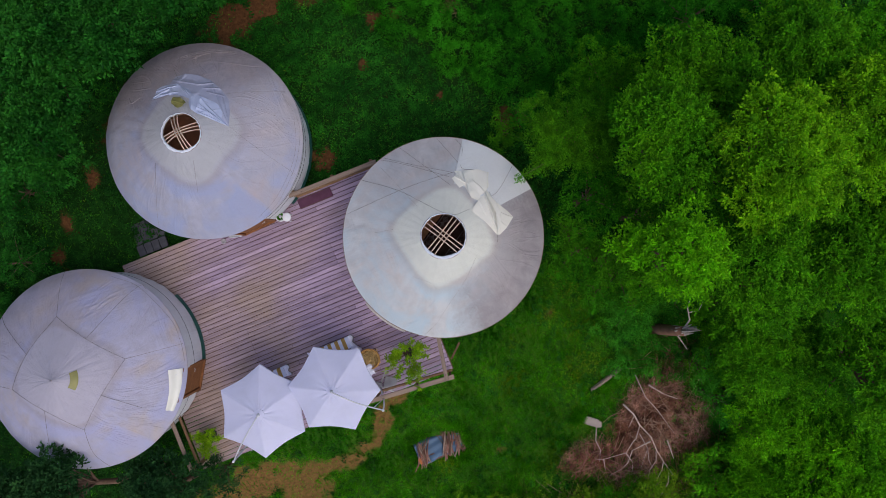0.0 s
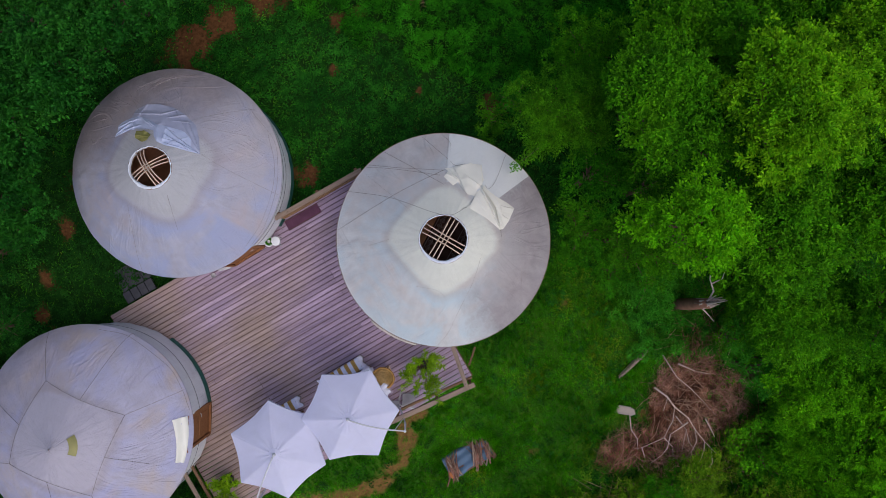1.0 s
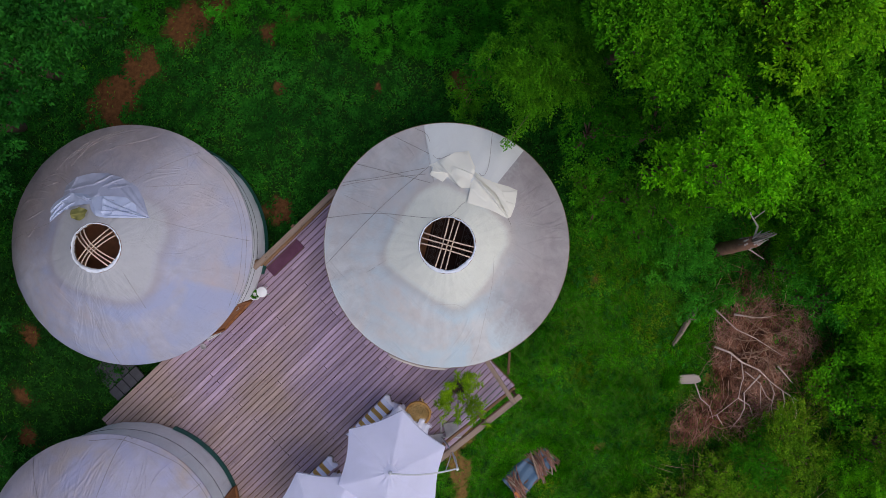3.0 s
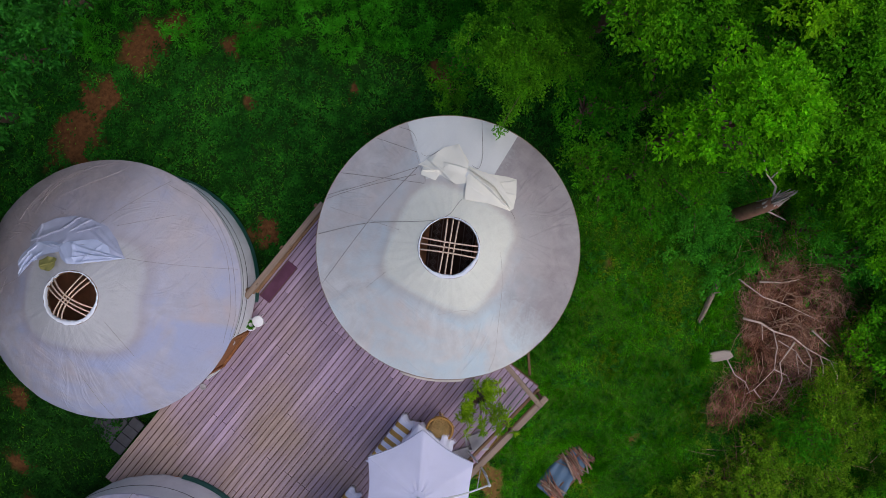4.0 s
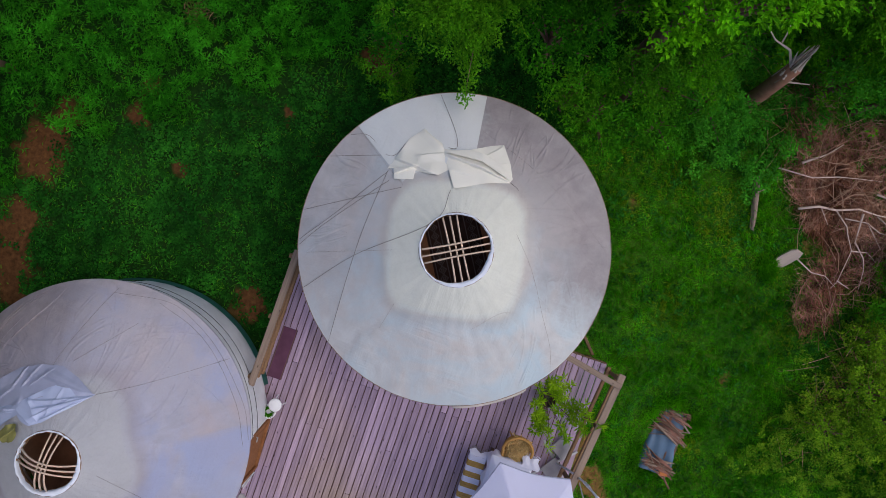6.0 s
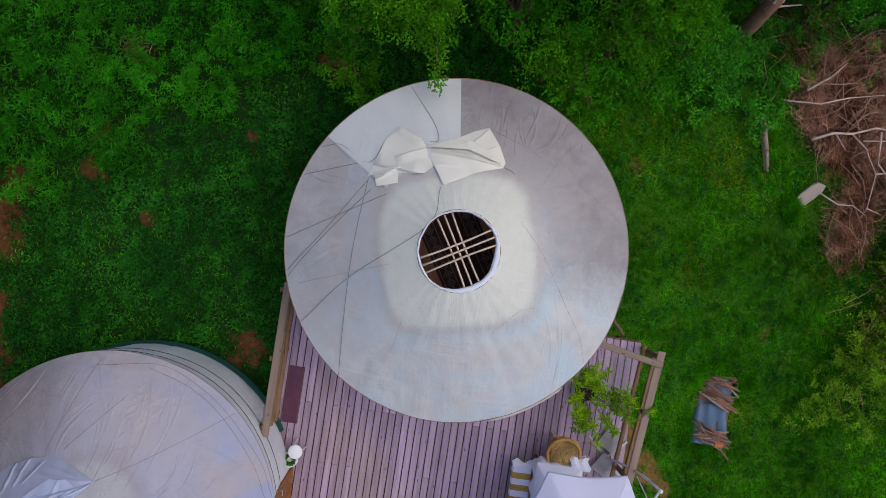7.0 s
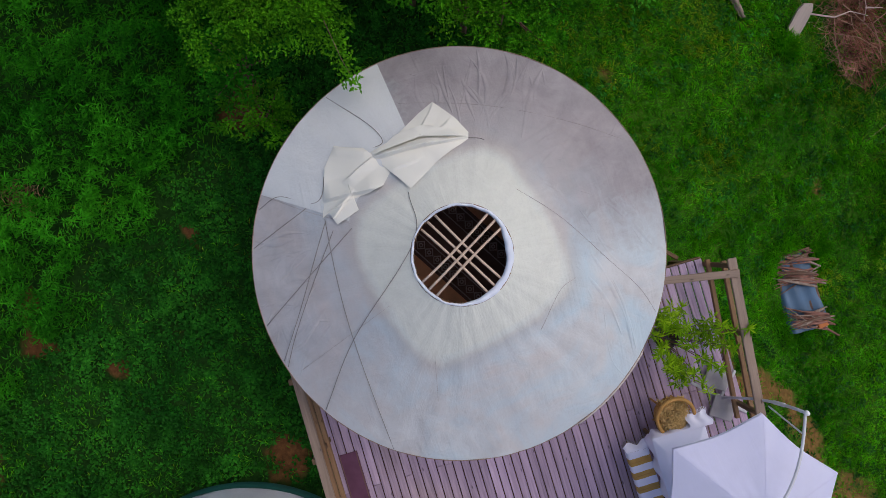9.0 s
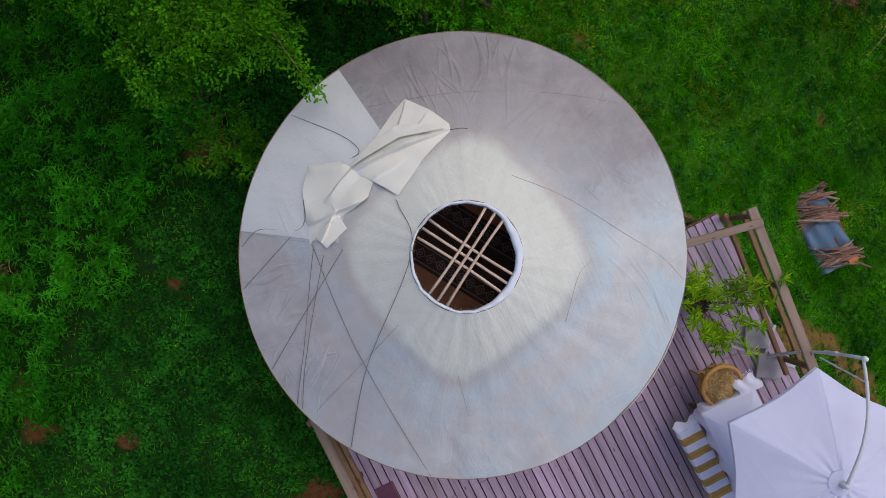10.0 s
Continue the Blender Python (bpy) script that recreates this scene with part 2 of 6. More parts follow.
M_FUR = plain("blond_sheepskin", (0.74, 0.54, 0.25), 0.95, var=0.35)
M_MAT = plain("purple_brown_mat", (0.115, 0.045, 0.085), 0.9)
M_SLAB = plain("grey_concrete_slab", (0.36, 0.34, 0.36), 0.9)
M_TERRA = plain("terracotta", (0.50, 0.17, 0.06), 0.85)
M_DARKPOT = plain("dark_plant_pot", (0.06, 0.05, 0.05), 0.6)
M_TARP = plain("blue_tarpaulin", (0.075, 0.14, 0.24), 0.45, var=0.3, scale=5, bump=0.5)
M_STICK = plain("brown_sticks", (0.24, 0.115, 0.09), 0.9, var=0.4)
M_BRUSH = leafy("dry_brushwood", (0.10, 0.034, 0.016), (0.29, 0.115, 0.062), (0.60, 0.36, 0.27), 0.9, 0.02, 0.7)
M_STRAW = plain("pale_dry_stem", (0.43, 0.265, 0.185), 0.9, var=0.3)
M_BRUSH_PALE = plain("pale_dead_branch", (0.62, 0.48, 0.42), 0.9, var=0.25)
M_BARK = plain("brown_bark", (0.16, 0.095, 0.07), 0.95, var=0.4, bump=0.8)
M_REDBARK = plain("red_brown_bark", (0.27, 0.135, 0.09), 0.95, var=0.4, bump=0.8)
M_TORN = plain("fresh_torn_wood", (0.52, 0.42, 0.38), 0.9, var=0.3, scale=30, bump=0.6)
M_STUMP = plain("torn_wood", (0.30, 0.22, 0.17), 0.9, var=0.35, bump=0.7)
M_STONE = wood("bleached_wood", (0.44, 0.34, 0.29), (0.68, 0.55, 0.49), rand=0.1)
M_LOG = wood("weathered_log", (0.13, 0.085, 0.065), (0.46, 0.35, 0.29), grain=(2.0, 34, 34), rand=0.1)
M_DRY = leafy("dry_grass", (0.12, 0.30, 0.006), (0.27, 0.44, 0.012), (0.50, 0.54, 0.04), tufts=0.15)
M_NETTLE = leafy("nettle_leaves", (0.022, 0.20, 0.010), (0.048, 0.30, 0.014), (0.10, 0.40, 0.022))
M_SCRUB = leafy("scrub_leaves", (0.055, 0.20, 0.006), (0.14, 0.34, 0.010), (0.30, 0.47, 0.020))
M_CLOVER = leafy("clover_leaves", (0.020, 0.18, 0.004), (0.050, 0.28, 0.006), (0.11, 0.38, 0.012))
M_PALLET = plain("grey_green_boards", (0.062, 0.062, 0.075), 0.9)
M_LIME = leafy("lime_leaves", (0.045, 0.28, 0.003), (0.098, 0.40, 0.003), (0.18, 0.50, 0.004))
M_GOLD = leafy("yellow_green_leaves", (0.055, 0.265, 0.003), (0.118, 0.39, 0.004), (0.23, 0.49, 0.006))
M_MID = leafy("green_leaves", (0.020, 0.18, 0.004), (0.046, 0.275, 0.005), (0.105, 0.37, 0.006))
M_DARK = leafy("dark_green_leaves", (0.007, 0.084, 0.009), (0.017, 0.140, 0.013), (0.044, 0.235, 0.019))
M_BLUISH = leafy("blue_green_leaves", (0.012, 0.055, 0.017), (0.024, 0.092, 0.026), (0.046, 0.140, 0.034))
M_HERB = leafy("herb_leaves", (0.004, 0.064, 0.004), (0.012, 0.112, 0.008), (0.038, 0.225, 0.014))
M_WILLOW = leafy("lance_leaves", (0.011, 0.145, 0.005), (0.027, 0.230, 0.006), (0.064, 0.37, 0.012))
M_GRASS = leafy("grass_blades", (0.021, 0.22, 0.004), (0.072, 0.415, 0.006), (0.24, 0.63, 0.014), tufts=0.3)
# herb leaves again, with the shade of the trees put into the colour
M_HERB_SHADED = leafy("shaded_herb_leaves", (0.006, 0.054, 0.006), (0.013, 0.090, 0.009), (0.032, 0.145, 0.013))
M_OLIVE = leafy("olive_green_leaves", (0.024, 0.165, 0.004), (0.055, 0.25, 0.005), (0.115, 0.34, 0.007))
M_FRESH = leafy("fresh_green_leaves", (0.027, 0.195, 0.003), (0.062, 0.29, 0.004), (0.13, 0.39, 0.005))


def ground_material():
    k = Mat("grass_and_soil", 0.95, spec=0.1)
    att, mown = k.n("Attribute"), k.n("Attribute")
    att.attribute_name, mown.attribute_name = "soil", "lawn"
    fine, mid = k.noise(14, 6), k.noise(1.6, 4)
    # near-black green off the lawn darkens the gaps between the weeds
    weed_gaps = k.ramp(fine, (0.3, (0.006, 0.028, 0.004)), (0.7, (0.016, 0.062, 0.008)))
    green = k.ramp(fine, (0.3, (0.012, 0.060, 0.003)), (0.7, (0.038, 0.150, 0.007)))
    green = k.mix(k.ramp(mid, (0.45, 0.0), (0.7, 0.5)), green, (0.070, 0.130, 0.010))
    green = k.mix(mown.outputs["Fac"], weed_gaps, green)
    sep = k.n("SeparateXYZ")
    k.link(k.coord(), sep.inputs[0])
    crumb = k.noise(9, 7, 0.7)
    ochre = k.ramp(crumb, (0.3, (0.075, 0.042, 0.013)), (0.7, (0.24, 0.14, 0.045)))
    red = k.ramp(crumb, (0.3, (0.055, 0.024, 0.009)), (0.7, (0.175, 0.078, 0.030)))
    soil = k.mix(k.ramp(k.math("MULTIPLY", k.math("ADD", sep.outputs[1], 4.0), 0.12), (0.3, 0.0), (0.6, 1.0)), ochre, red)
    edge = k.math("ADD", att.outputs["Fac"], k.math("MULTIPLY", k.math("SUBTRACT", k.noise(5, 5), 0.5), 0.9))
    return k.color(k.mix(k.ramp(edge, (0.30, 0.0), (0.68, 1.0)), green, soil)).bump(fine, 0.8, 0.03).m


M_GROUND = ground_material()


# ---- mesh helpers ----
class Geo:
    """Vertices and faces in the making."""

    def __init__(self):
        self.v, self.f = [], []

    def add(self, verts, faces):
        o = len(self.v)
        self.v += [tuple(p) for p in verts]
        self.f += [tuple(i + o for i in face) for face in faces]
        return self

    def box(self, sx, sy, sz, m=Matrix(), bevel=0.006):
        """A box round the origin with chamfered edges."""
        h, vs, ids = (sx / 2, sy / 2, sz / 2), [], {}
        b = min(bevel, min(h) * 0.6)
        for x in (-1, 1):
            for y in (-1, 1):
                for z in (-1, 1):
                    for a in range(3):
                        s = (x, y, z)
                        ids[s, a] = len(vs)
                        vs.append(m @ Vector([s[i] * (h[i] - (0 if i == a else b)) for i in range(3)]))
        fs = []
        for a in range(3):
            i, j = (a + 1) % 3, (a + 2) % 3
            for s in (-1, 1):
                ring = []
                for p, q in ((-1, -1), (1, -1), (1, 1), (-1, 1)):
                    c = [0, 0, 0]
                    c[a], c[i], c[j] = s, p, q
                    ring.append(ids[tuple(c), a])
                fs.append(ring if s > 0 else ring[::-1])
            for p in (-1, 1):
                for q in (-1, 1):
                    e = []
                    for s, ax in ((-1, i), (-1, j), (1, j), (1, i)):
                        c = [0, 0, 0]
                        c[a], c[i], c[j] = s, p, q
                        e.append(ids[tuple(c), ax])
                    fs.append(e if p * q > 0 else e[::-1])
        for x in (-1, 1):
            for y in (-1, 1):
                for z in (-1, 1):
                    tri = [ids[(x, y, z), a] for a in range(3)]
                    fs.append(tri if x * y * z > 0 else tri[::-1])
        return self.add(vs, fs)

    def tube(self, pts, r, sides=6):
        """A round bar along points; r: one radius or one for each point."""
        pts = [Vector(p) for p in pts]
        rs = r if isinstance(r, (list, tuple)) else [r] * len(pts)
        vs, fs = [], []
        for k, p in enumerate(pts):
            d = (pts[min(k + 1, len(pts) - 1)] - pts[max(k - 1, 0)]).normalized()
            u = d.cross(Vector((0, 0, 1)) if abs(d.z) < 0.9 else Vector((1, 0, 0))).normalized()
            w = d.cross(u)
            for s in range(sides):
                a = 2 * math.pi * s / sides
                vs.append(p + rs[k] * (math.cos(a) * u + math.sin(a) * w))
        for k in range(len(pts) - 1):
            for s in range(sides):
                a, b = k * sides + s, k * sides + (s + 1) % sides
                fs.append((a, a + sides, b + sides, b))
        fs.append(tuple(range(sides)))
        fs.append(tuple(range((len(pts) - 1) * sides, len(pts) * sides))[::-1])
        return self.add(vs, fs)

    def lathe(self, profile, seg=48, a0=0.0, a1=360.0, lift=None):
        """A profile of (radius, height) turned about z from a0 to a1 degrees."""
        full = abs(a1 - a0 - 360) < 1e-6
        cols = seg if full else seg + 1
        vs, fs = [], []
        for i in range(cols):
            a = radians(a0 + (a1 - a0) * i / seg)
            for r, z in profile:
                x, y = r * math.cos(a), r * math.sin(a)
                vs.append((x, y, z + (lift(x, y) if lift else 0)))
        n = len(profile)
        for i in range(seg):
            j = (i + 1) % cols
            for k in range(n - 1):
                fs.append((i * n + k, j * n + k, j * n + k + 1, i * n + k + 1))
        return self.add(vs, fs)

    def sheet(self, cols, rows, where):
        """A grid of points where(u, v), u and v from 0 to 1."""
        vs = [where(i / cols, j / rows) for j in range(rows + 1) for i in range(cols + 1)]
        fs = [(j * (cols + 1) + i, j * (cols + 1) + i + 1, (j + 1) * (cols + 1) + i + 1, (j + 1) * (cols + 1) + i) for j in range(rows) for i in range(cols)]
        return self.add(vs, fs)

    def mesh(self, name, mat, smooth=False):
        me = bpy.data.meshes.new(name)
        me.from_pydata(self.v, [], self.f)
        me.materials.append(mat)
        if smooth:
            me.shade_smooth()
        me.update()
        return me


def part(name, geo, mat, parent, label="", smooth=False, m=None):
    """One mesh object under a thing or a part."""
    ob = new(name, geo.mesh(name, mat, smooth) if isinstance(geo, Geo) else geo)
    ob.parent = parent
    if m is not None:
        ob.matrix_basis = m
    if label:
        ob["label"] = label
    return ob


def thing(name, m, label, category, group="", kind=""):
    """An Empty at the base of a thing, that parents its parts."""
    ob = new(name)
    ob.matrix_basis = m
    ob.empty_display_size = 0.2
    return tagged(ob, label, category, group, kind)


def single(name, geo, mat, label, category, m=Matrix(), group="", kind="", smooth=False):
    ob = new(name, geo.mesh(name, mat, smooth) if isinstance(geo, Geo) else geo)
    ob.matrix_basis = m
    return tagged(ob, label, category, group, kind)


def fast_mesh(name, verts, tris, mat, smooth=False):
    """A triangle mesh from arrays."""
    me = bpy.data.meshes.new(name)
    me.vertices.add(len(verts))
    me.vertices.foreach_set("co", np.asarray(verts, np.float32).ravel())
    me.loops.add(len(tris) * 3)
    me.loops.foreach_set("vertex_index", np.asarray(tris, np.int32).ravel())
    me.polygons.add(len(tris))
    me.polygons.foreach_set("loop_start", np.arange(0, len(tris) * 3, 3, dtype=np.int32))
    me.polygons.foreach_set("use_smooth", np.full(len(tris), smooth))
    me.update(calc_edges=True)
    me.materials.append(mat)
    return me


def smoothstep(a, b, x):
    t = np.clip((np.asarray(x, float) - a) / (b - a), 0, 1)
    return t * t * (3 - 2 * t)


RNG = np.random.default_rng(11)


def waves(x, y, seed, size):
    """Smooth uneven field between about -1 and 1."""
    r = np.random.default_rng(seed)
    out = 0
    for k in range(6):
        a, p, s = r.uniform(0, 6.283), r.uniform(0, 6.283), size * r.uniform(0.6, 1.5)
        out = out + np.sin((x * math.cos(a) + y * math.sin(a)) * 6.283 / s + p)
    return out / 3.2


# ---- ground ----
def ground_z(x, y):
    """The slope: level by the upper side of the deck, falling away below it."""
    x, y = np.asarray(x, float), np.asarray(y, float)
    down = np.clip(1.2 - y, 0, None)
    z = -0.34 - 0.165 * np.where(down > 11, 11 + (down - 11) * 0.3, down) * smoothstep(0, 2.5, down)
    z = z - 1.35 * smoothstep(2.5, -3.8, x) * smoothstep(-3.4, -7.4, y)
    return z + 0.05 * waves(x, y, 3, 3.0)


SOIL = ((-2.7, 3.9, 0.40, 0.4), (-3.8, 9.4, 0.9, 0.6), (-2.7, 9.5, 0.7, 0.55), (-0.9, 9.5, 0.75, 0.55), (0.05, 9.2, 0.4, 0.35), (-0.32, 6.43, 0.16, 0.22), (1.7, 4.5, 0.16, 0.13), (0.55, 7.7, 0.35, 0.22), (1.3, 7.6, 0.2, 0.15), (-4.6, 8.6, 0.6, 0.35),
        (-10.1, 6.2, 0.25, 0.45), (-11.4, 5.1, 0.22, 0.5), (-12.1, 4.2, 0.2, 0.5), (-9.7, -5.7, 1.8, 0.8), (-7.9, -6.2, 1.3, 0.45), (-8.3, -7.0, 1.0, 0.6), (-6.4, -6.3, 0.7, 0.3), (-5.4, -6.0, 0.6, 0.22), (-4.7, -5.5, 0.35, 0.35), (-4.3, -5.0, 0.3, 0.5), (-8.6, 7.4, 0.8, 0.5),
        (-3.6, -4.6, 0.45, 0.25), (2.4, -3.7, 0.15, 0.12), (-0.9, -7.9, 0.16, 0.15), (4.2, -9.1, 1.3, 1.0), (-6.6, 8.5, 1.2, 0.5), (3.5, 3.0, 0.4, 0.3))


def soil_at(x, y):
    out = np.zeros(np.shape(x))
    for cx, cy, rx, ry in SOIL:
        out = np.maximum(out, 1.25 - np.hypot((x - cx) / rx, (y - cy) / ry) * 0.75)
    under = (x > -10.0) & (x < -1.4) & (y > -4.0) & (y < 3.05)
    return np.where(under, 1.0, np.clip(out + 0.25 * waves(x, y, 8, 0.7), 0, 1))


def lawn_at(x, y):
    """1 on the mown grass below the tents, 0 in the weeds."""
    return smoothstep(0.5, -0.6, y + 1.2 + 0.25 * np.clip(x, 0, 9) - 0.6 * waves(x, y, 21, 3.5)) * smoothstep(-12, -10, x)


def build_ground():
    near = np.linspace(-19, 19, 153)
    far = np.array([22, 26, 32, 42, 60, 90, 150, 300, 700])
    ax = np.concatenate([-far[::-1], near, far])
    X, Y = np.meshgrid(ax, ax)
    Z = ground_z(np.clip(X, -60, 60), np.clip(Y, -40, 60))
    n = len(ax)
    i = np.arange(n * n).reshape(n, n)
    a, b, c, d = i[:-1, :-1].ravel(), i[:-1, 1:].ravel(), i[1:, 1:].ravel(), i[1:, :-1].ravel()
    tris = np.concatenate([np.c_[a, b, c], np.c_[a, c, d]])
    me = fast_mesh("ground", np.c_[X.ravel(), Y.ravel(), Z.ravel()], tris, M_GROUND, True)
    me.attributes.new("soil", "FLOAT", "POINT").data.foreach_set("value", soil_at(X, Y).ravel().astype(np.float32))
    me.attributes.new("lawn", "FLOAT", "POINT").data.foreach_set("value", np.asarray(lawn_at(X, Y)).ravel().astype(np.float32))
    return tagged(new("ground", me), "sloping ground of dark grass with bare brown soil patches", "ground", kind="structure")


build_ground()

# ---- deck ----
DECK_X0, DECK_X1, DECK_Y0, DECK_Y1, PITCH = -10.1, -1.31, -4.08, 3.13, 0.1442


def build_deck():
    deck = thing("deck", Matrix(), "weathered timber deck of long narrow boards on posts", "deck", kind="structure")
    length = DECK_X1 - DECK_X0
    kinds = {}

    def board(x0, x1, y, k):
        key = round(x1 - x0, 2)
        if key not in kinds:
            kinds[key] = Geo().box(key - 0.004, PITCH - 0.018, 0.028, bevel=0.005).mesh("board", M_DECK)
        part("board", kinds[key], M_DECK, deck, m=pose((x0 + x1) / 2, y, -0.014 + random.uniform(-0.0015, 0.0015), 0, 0, random.uniform(-0.02, 0.02)))

    rows = round((DECK_Y1 - DECK_Y0) / PITCH)
    cuts = (1.8, 3.0, 4.2, 5.4, 6.6)
    for k in range(rows):
        y = DECK_Y0 + PITCH * (k + 0.5)
        c = [cuts[(k * 2 + k // 3) % 5]]
        if k % 4 == 1:
            c = [cuts[k % 2], cuts[3 + k % 2]]
        edges = [0, *c, round(length, 2)]
        for a, b in zip(edges, edges[1:]):
            board(DECK_X0 + a, DECK_X0 + b, y, k)
    for y in (DECK_Y0 + 0.03, -2.2, -0.45, 1.3, DECK_Y1 - 0.03):
        part("joist", Geo().box(length, 0.05, 0.16), M_JOIST, deck, m=pose((DECK_X0 + DECK_X1) / 2, y, -0.112))
    for x in np.linspace(DECK_X0 + 0.1, DECK_X1 - 0.1, 6):
        for y in (DECK_Y0 + 0.12, -0.5, DECK_Y1 - 0.12):
            g = float(ground_z(x, y))
            part("post", Geo().box(0.12, 0.12, -0.19 - g + 0.1), M_JOIST, deck, m=pose(x, y, (-0.19 + g - 0.1) / 2))
    for x, s in ((DECK_X1 + 0.014, 1), (DECK_X0 - 0.014, -1)):
        part("fascia", Geo().box(0.024, DECK_Y1 - DECK_Y0, 0.15), M_JOIST, deck, m=pose(x, (DECK_Y0 + DECK_Y1) / 2, -0.105))
    return deck


build_deck()


def beam(name, a, b, w, h, parent, mat=M_RAIL, label=""):
    """A squared timber from a to b."""
    a, b = Vector(a), Vector(b)
    d = b - a
    turn = d.to_track_quat("X", "Z").to_matrix().to_4x4()
    return part(name, Geo().box(d.length, w, h, bevel=0.008), mat, parent, label, m=Matrix.Translation((a + b) / 2) @ turn)


def build_rails():
    north = thing("railing", pose(-2.5, 2.98, 0), "weathered brown timber railing at the deck's upper edge", "railing")
    beam("top_rail", (1.45, 0.0, 1.13), (-1.45, 0.02, 1.13), 0.14, 0.045, north)
    beam("mid_rail", (1.4, 0.05, 0.62), (-1.4, 0.05, 0.62), 0.075, 0.07, north, M_LOWRAIL)
    beam("low_rail", (1.4, 0.05, 0.28), (-1.4, 0.05, 0.28), 0.075, 0.07, north, M_LOWRAIL)
    for x in (1.3, 0.0, -1.3):
        beam("post", (x, 0.1, -0.2), (x, 0.1, 1.107), 0.09, 0.09, north, M_JOIST)
    south = thing("railing", pose(-2.62, -4.0, 0, 0, 0, -5.6), "weathered timber railing with a bleached handrail at the deck corner", "railing")
    beam("top_rail", (1.32, 0.0, 1.0), (-1.5, 0.0, 1.0), 0.145, 0.045, south)
    beam("mid_rail", (1.26, -0.045, 0.60), (-1.45, -0.045, 0.60), 0.075, 0.07, south, M_LOWRAIL)
    beam("low_rail", (1.30, 0.075, 0.28), (-1.45, 0.075, 0.28), 0.075, 0.07, south, M_LOWRAIL)
    for x in (1.2, 0.1, -1.2):
        beam("post", (x, 0.012, -0.6), (x, 0.012, 0.977), 0.075, 0.075, south, M_JOIST)
    beam("cross_rail", (1.07, -0.06, 1.048), (1.20, 1.40, 1.048), 0.12, 0.045, south)
    beam("cross_post", (1.19, 1.30, 0.0), (1.19, 1.30, 1.025), 0.08, 0.08, south, M_JOIST)
    beam("cross_mid_rail", (1.10, 0.12, 0.66), (1.13, 0.42, 0.66), 0.03, 0.1, south, M_JOIST)
    west = thing("railing", pose(-9.93, -3.0, 0), "weathered timber railing by the deck steps", "railing")
    beam("top_rail", (0.0, 1.0, 1.1), (0.0, -0.8, 1.1), 0.12, 0.045, west)
    beam("mid_rail", (0.03, 1.0, 0.6), (0.03, -0.8, 0.6), 0.075, 0.07, west, M_LOWRAIL)
    for y in (0.95, -0.75):
        beam("post", (0.06, y, 0.0), (0.06, y, 1.077), 0.09, 0.09, west, M_JOIST)


build_rails()


# ---- yurts ----
EAVE, SLOPE, HOLE = 1.80, 0.52, 0.62
FLAT, SOFT, ROUND = (0.0, 0.0), (0.0, 0.10), (0.22, 0.13)


def roof_z(r, dome=FLAT):
    """Height of the roof at radius r; dome: how far it swells, and how far its rim rounds down over the wall."""
    swell, drop = dome
    return EAVE + (3.0 - r) * SLOPE + swell * (1 - (r / 3.0) ** 2) * r / 3.0 - drop * max(0.0, (r - 2.4) / 0.6) ** 2


def polar(a, r, lift=0.0, dome=FLAT):
    return Vector((r * math.cos(radians(a)), r * math.sin(radians(a)), roof_z(r, dome) + lift))


def rope(parent, stops, radius=0.0048, lift=0.018, mat=None, dome=FLAT, name="rope"):
    """A cord laid on the roof through stops of (angle, radius)."""
    ps = [polar(a, r) for a, r in stops]
    ps = [2 * ps[0] - ps[1], *ps, 2 * ps[-1] - ps[-2]]
    pts = []
    for p0, p1, p2, p3 in zip(ps, ps[1:], ps[2:], ps[3:]):
        for k in range(9 if p3 is ps[-1] else 8):
            t = k / 8
            w = 0.5 * (2 * p1 + (p2 - p0) * t + (2 * p0 - 5 * p1 + 4 * p2 - p3) * t * t + (3 * p1 - p0 - 3 * p2 + p3) * t ** 3)
            pts.append((w.x, w.y, roof_z(min(math.hypot(w.x, w.y), 3.0), dome) + lift))
    return part(name, Geo().tube(pts, radius, 5), mat or M_ROPE, parent, smooth=True)


def roof_sheet(a0, a1, r0, r1, seg, rings, thick, lift, seed, dome=FLAT, amp=0.012, corner=None):
    """A piece of canvas on the roof cone with sagging between the poles and creases. corner(a) gives an outer radius for each angle."""
    g, full = Geo(), abs(a1 - a0 - 360) < 1e-6
    cols = seg if full else seg + 1
    rr = np.random.default_rng(seed)
    ph = rr.uniform(0, 6.28, 8)
    for layer in (0, 1):
        vs = []
        for i in range(cols):
            a = a0 + (a1 - a0) * i / seg
            ra = radians(a)
            outer = corner(a) if corner else r1
            for k in range(rings + 1):
                r = r0 + (outer - r0) * k / rings
                f = 0.35 + 0.65 * r / 3.0
                z = roof_z(r, dome) + lift + thick * layer
                z += amp * f * (math.sin(36 * ra + ph[0]) * 0.45 + math.sin(11 * ra + 2 * r + ph[1]) * 0.5 + math.sin(23 * ra - 3.1 * r + ph[2]) * 0.35 + math.sin(5 * r + 7 * ra + ph[3]) * 0.3)
                vs.append((r * math.cos(ra), r * math.sin(ra), z))
        n = rings + 1
        fs = []
        for i in range(seg):
            j = (i + 1) % cols
            for k in range(rings):
                q = (i * n + k, i * n + k + 1, j * n + k + 1, j * n + k)
                fs.append(q if layer else q[::-1])
        g.add(vs, fs)
    return g


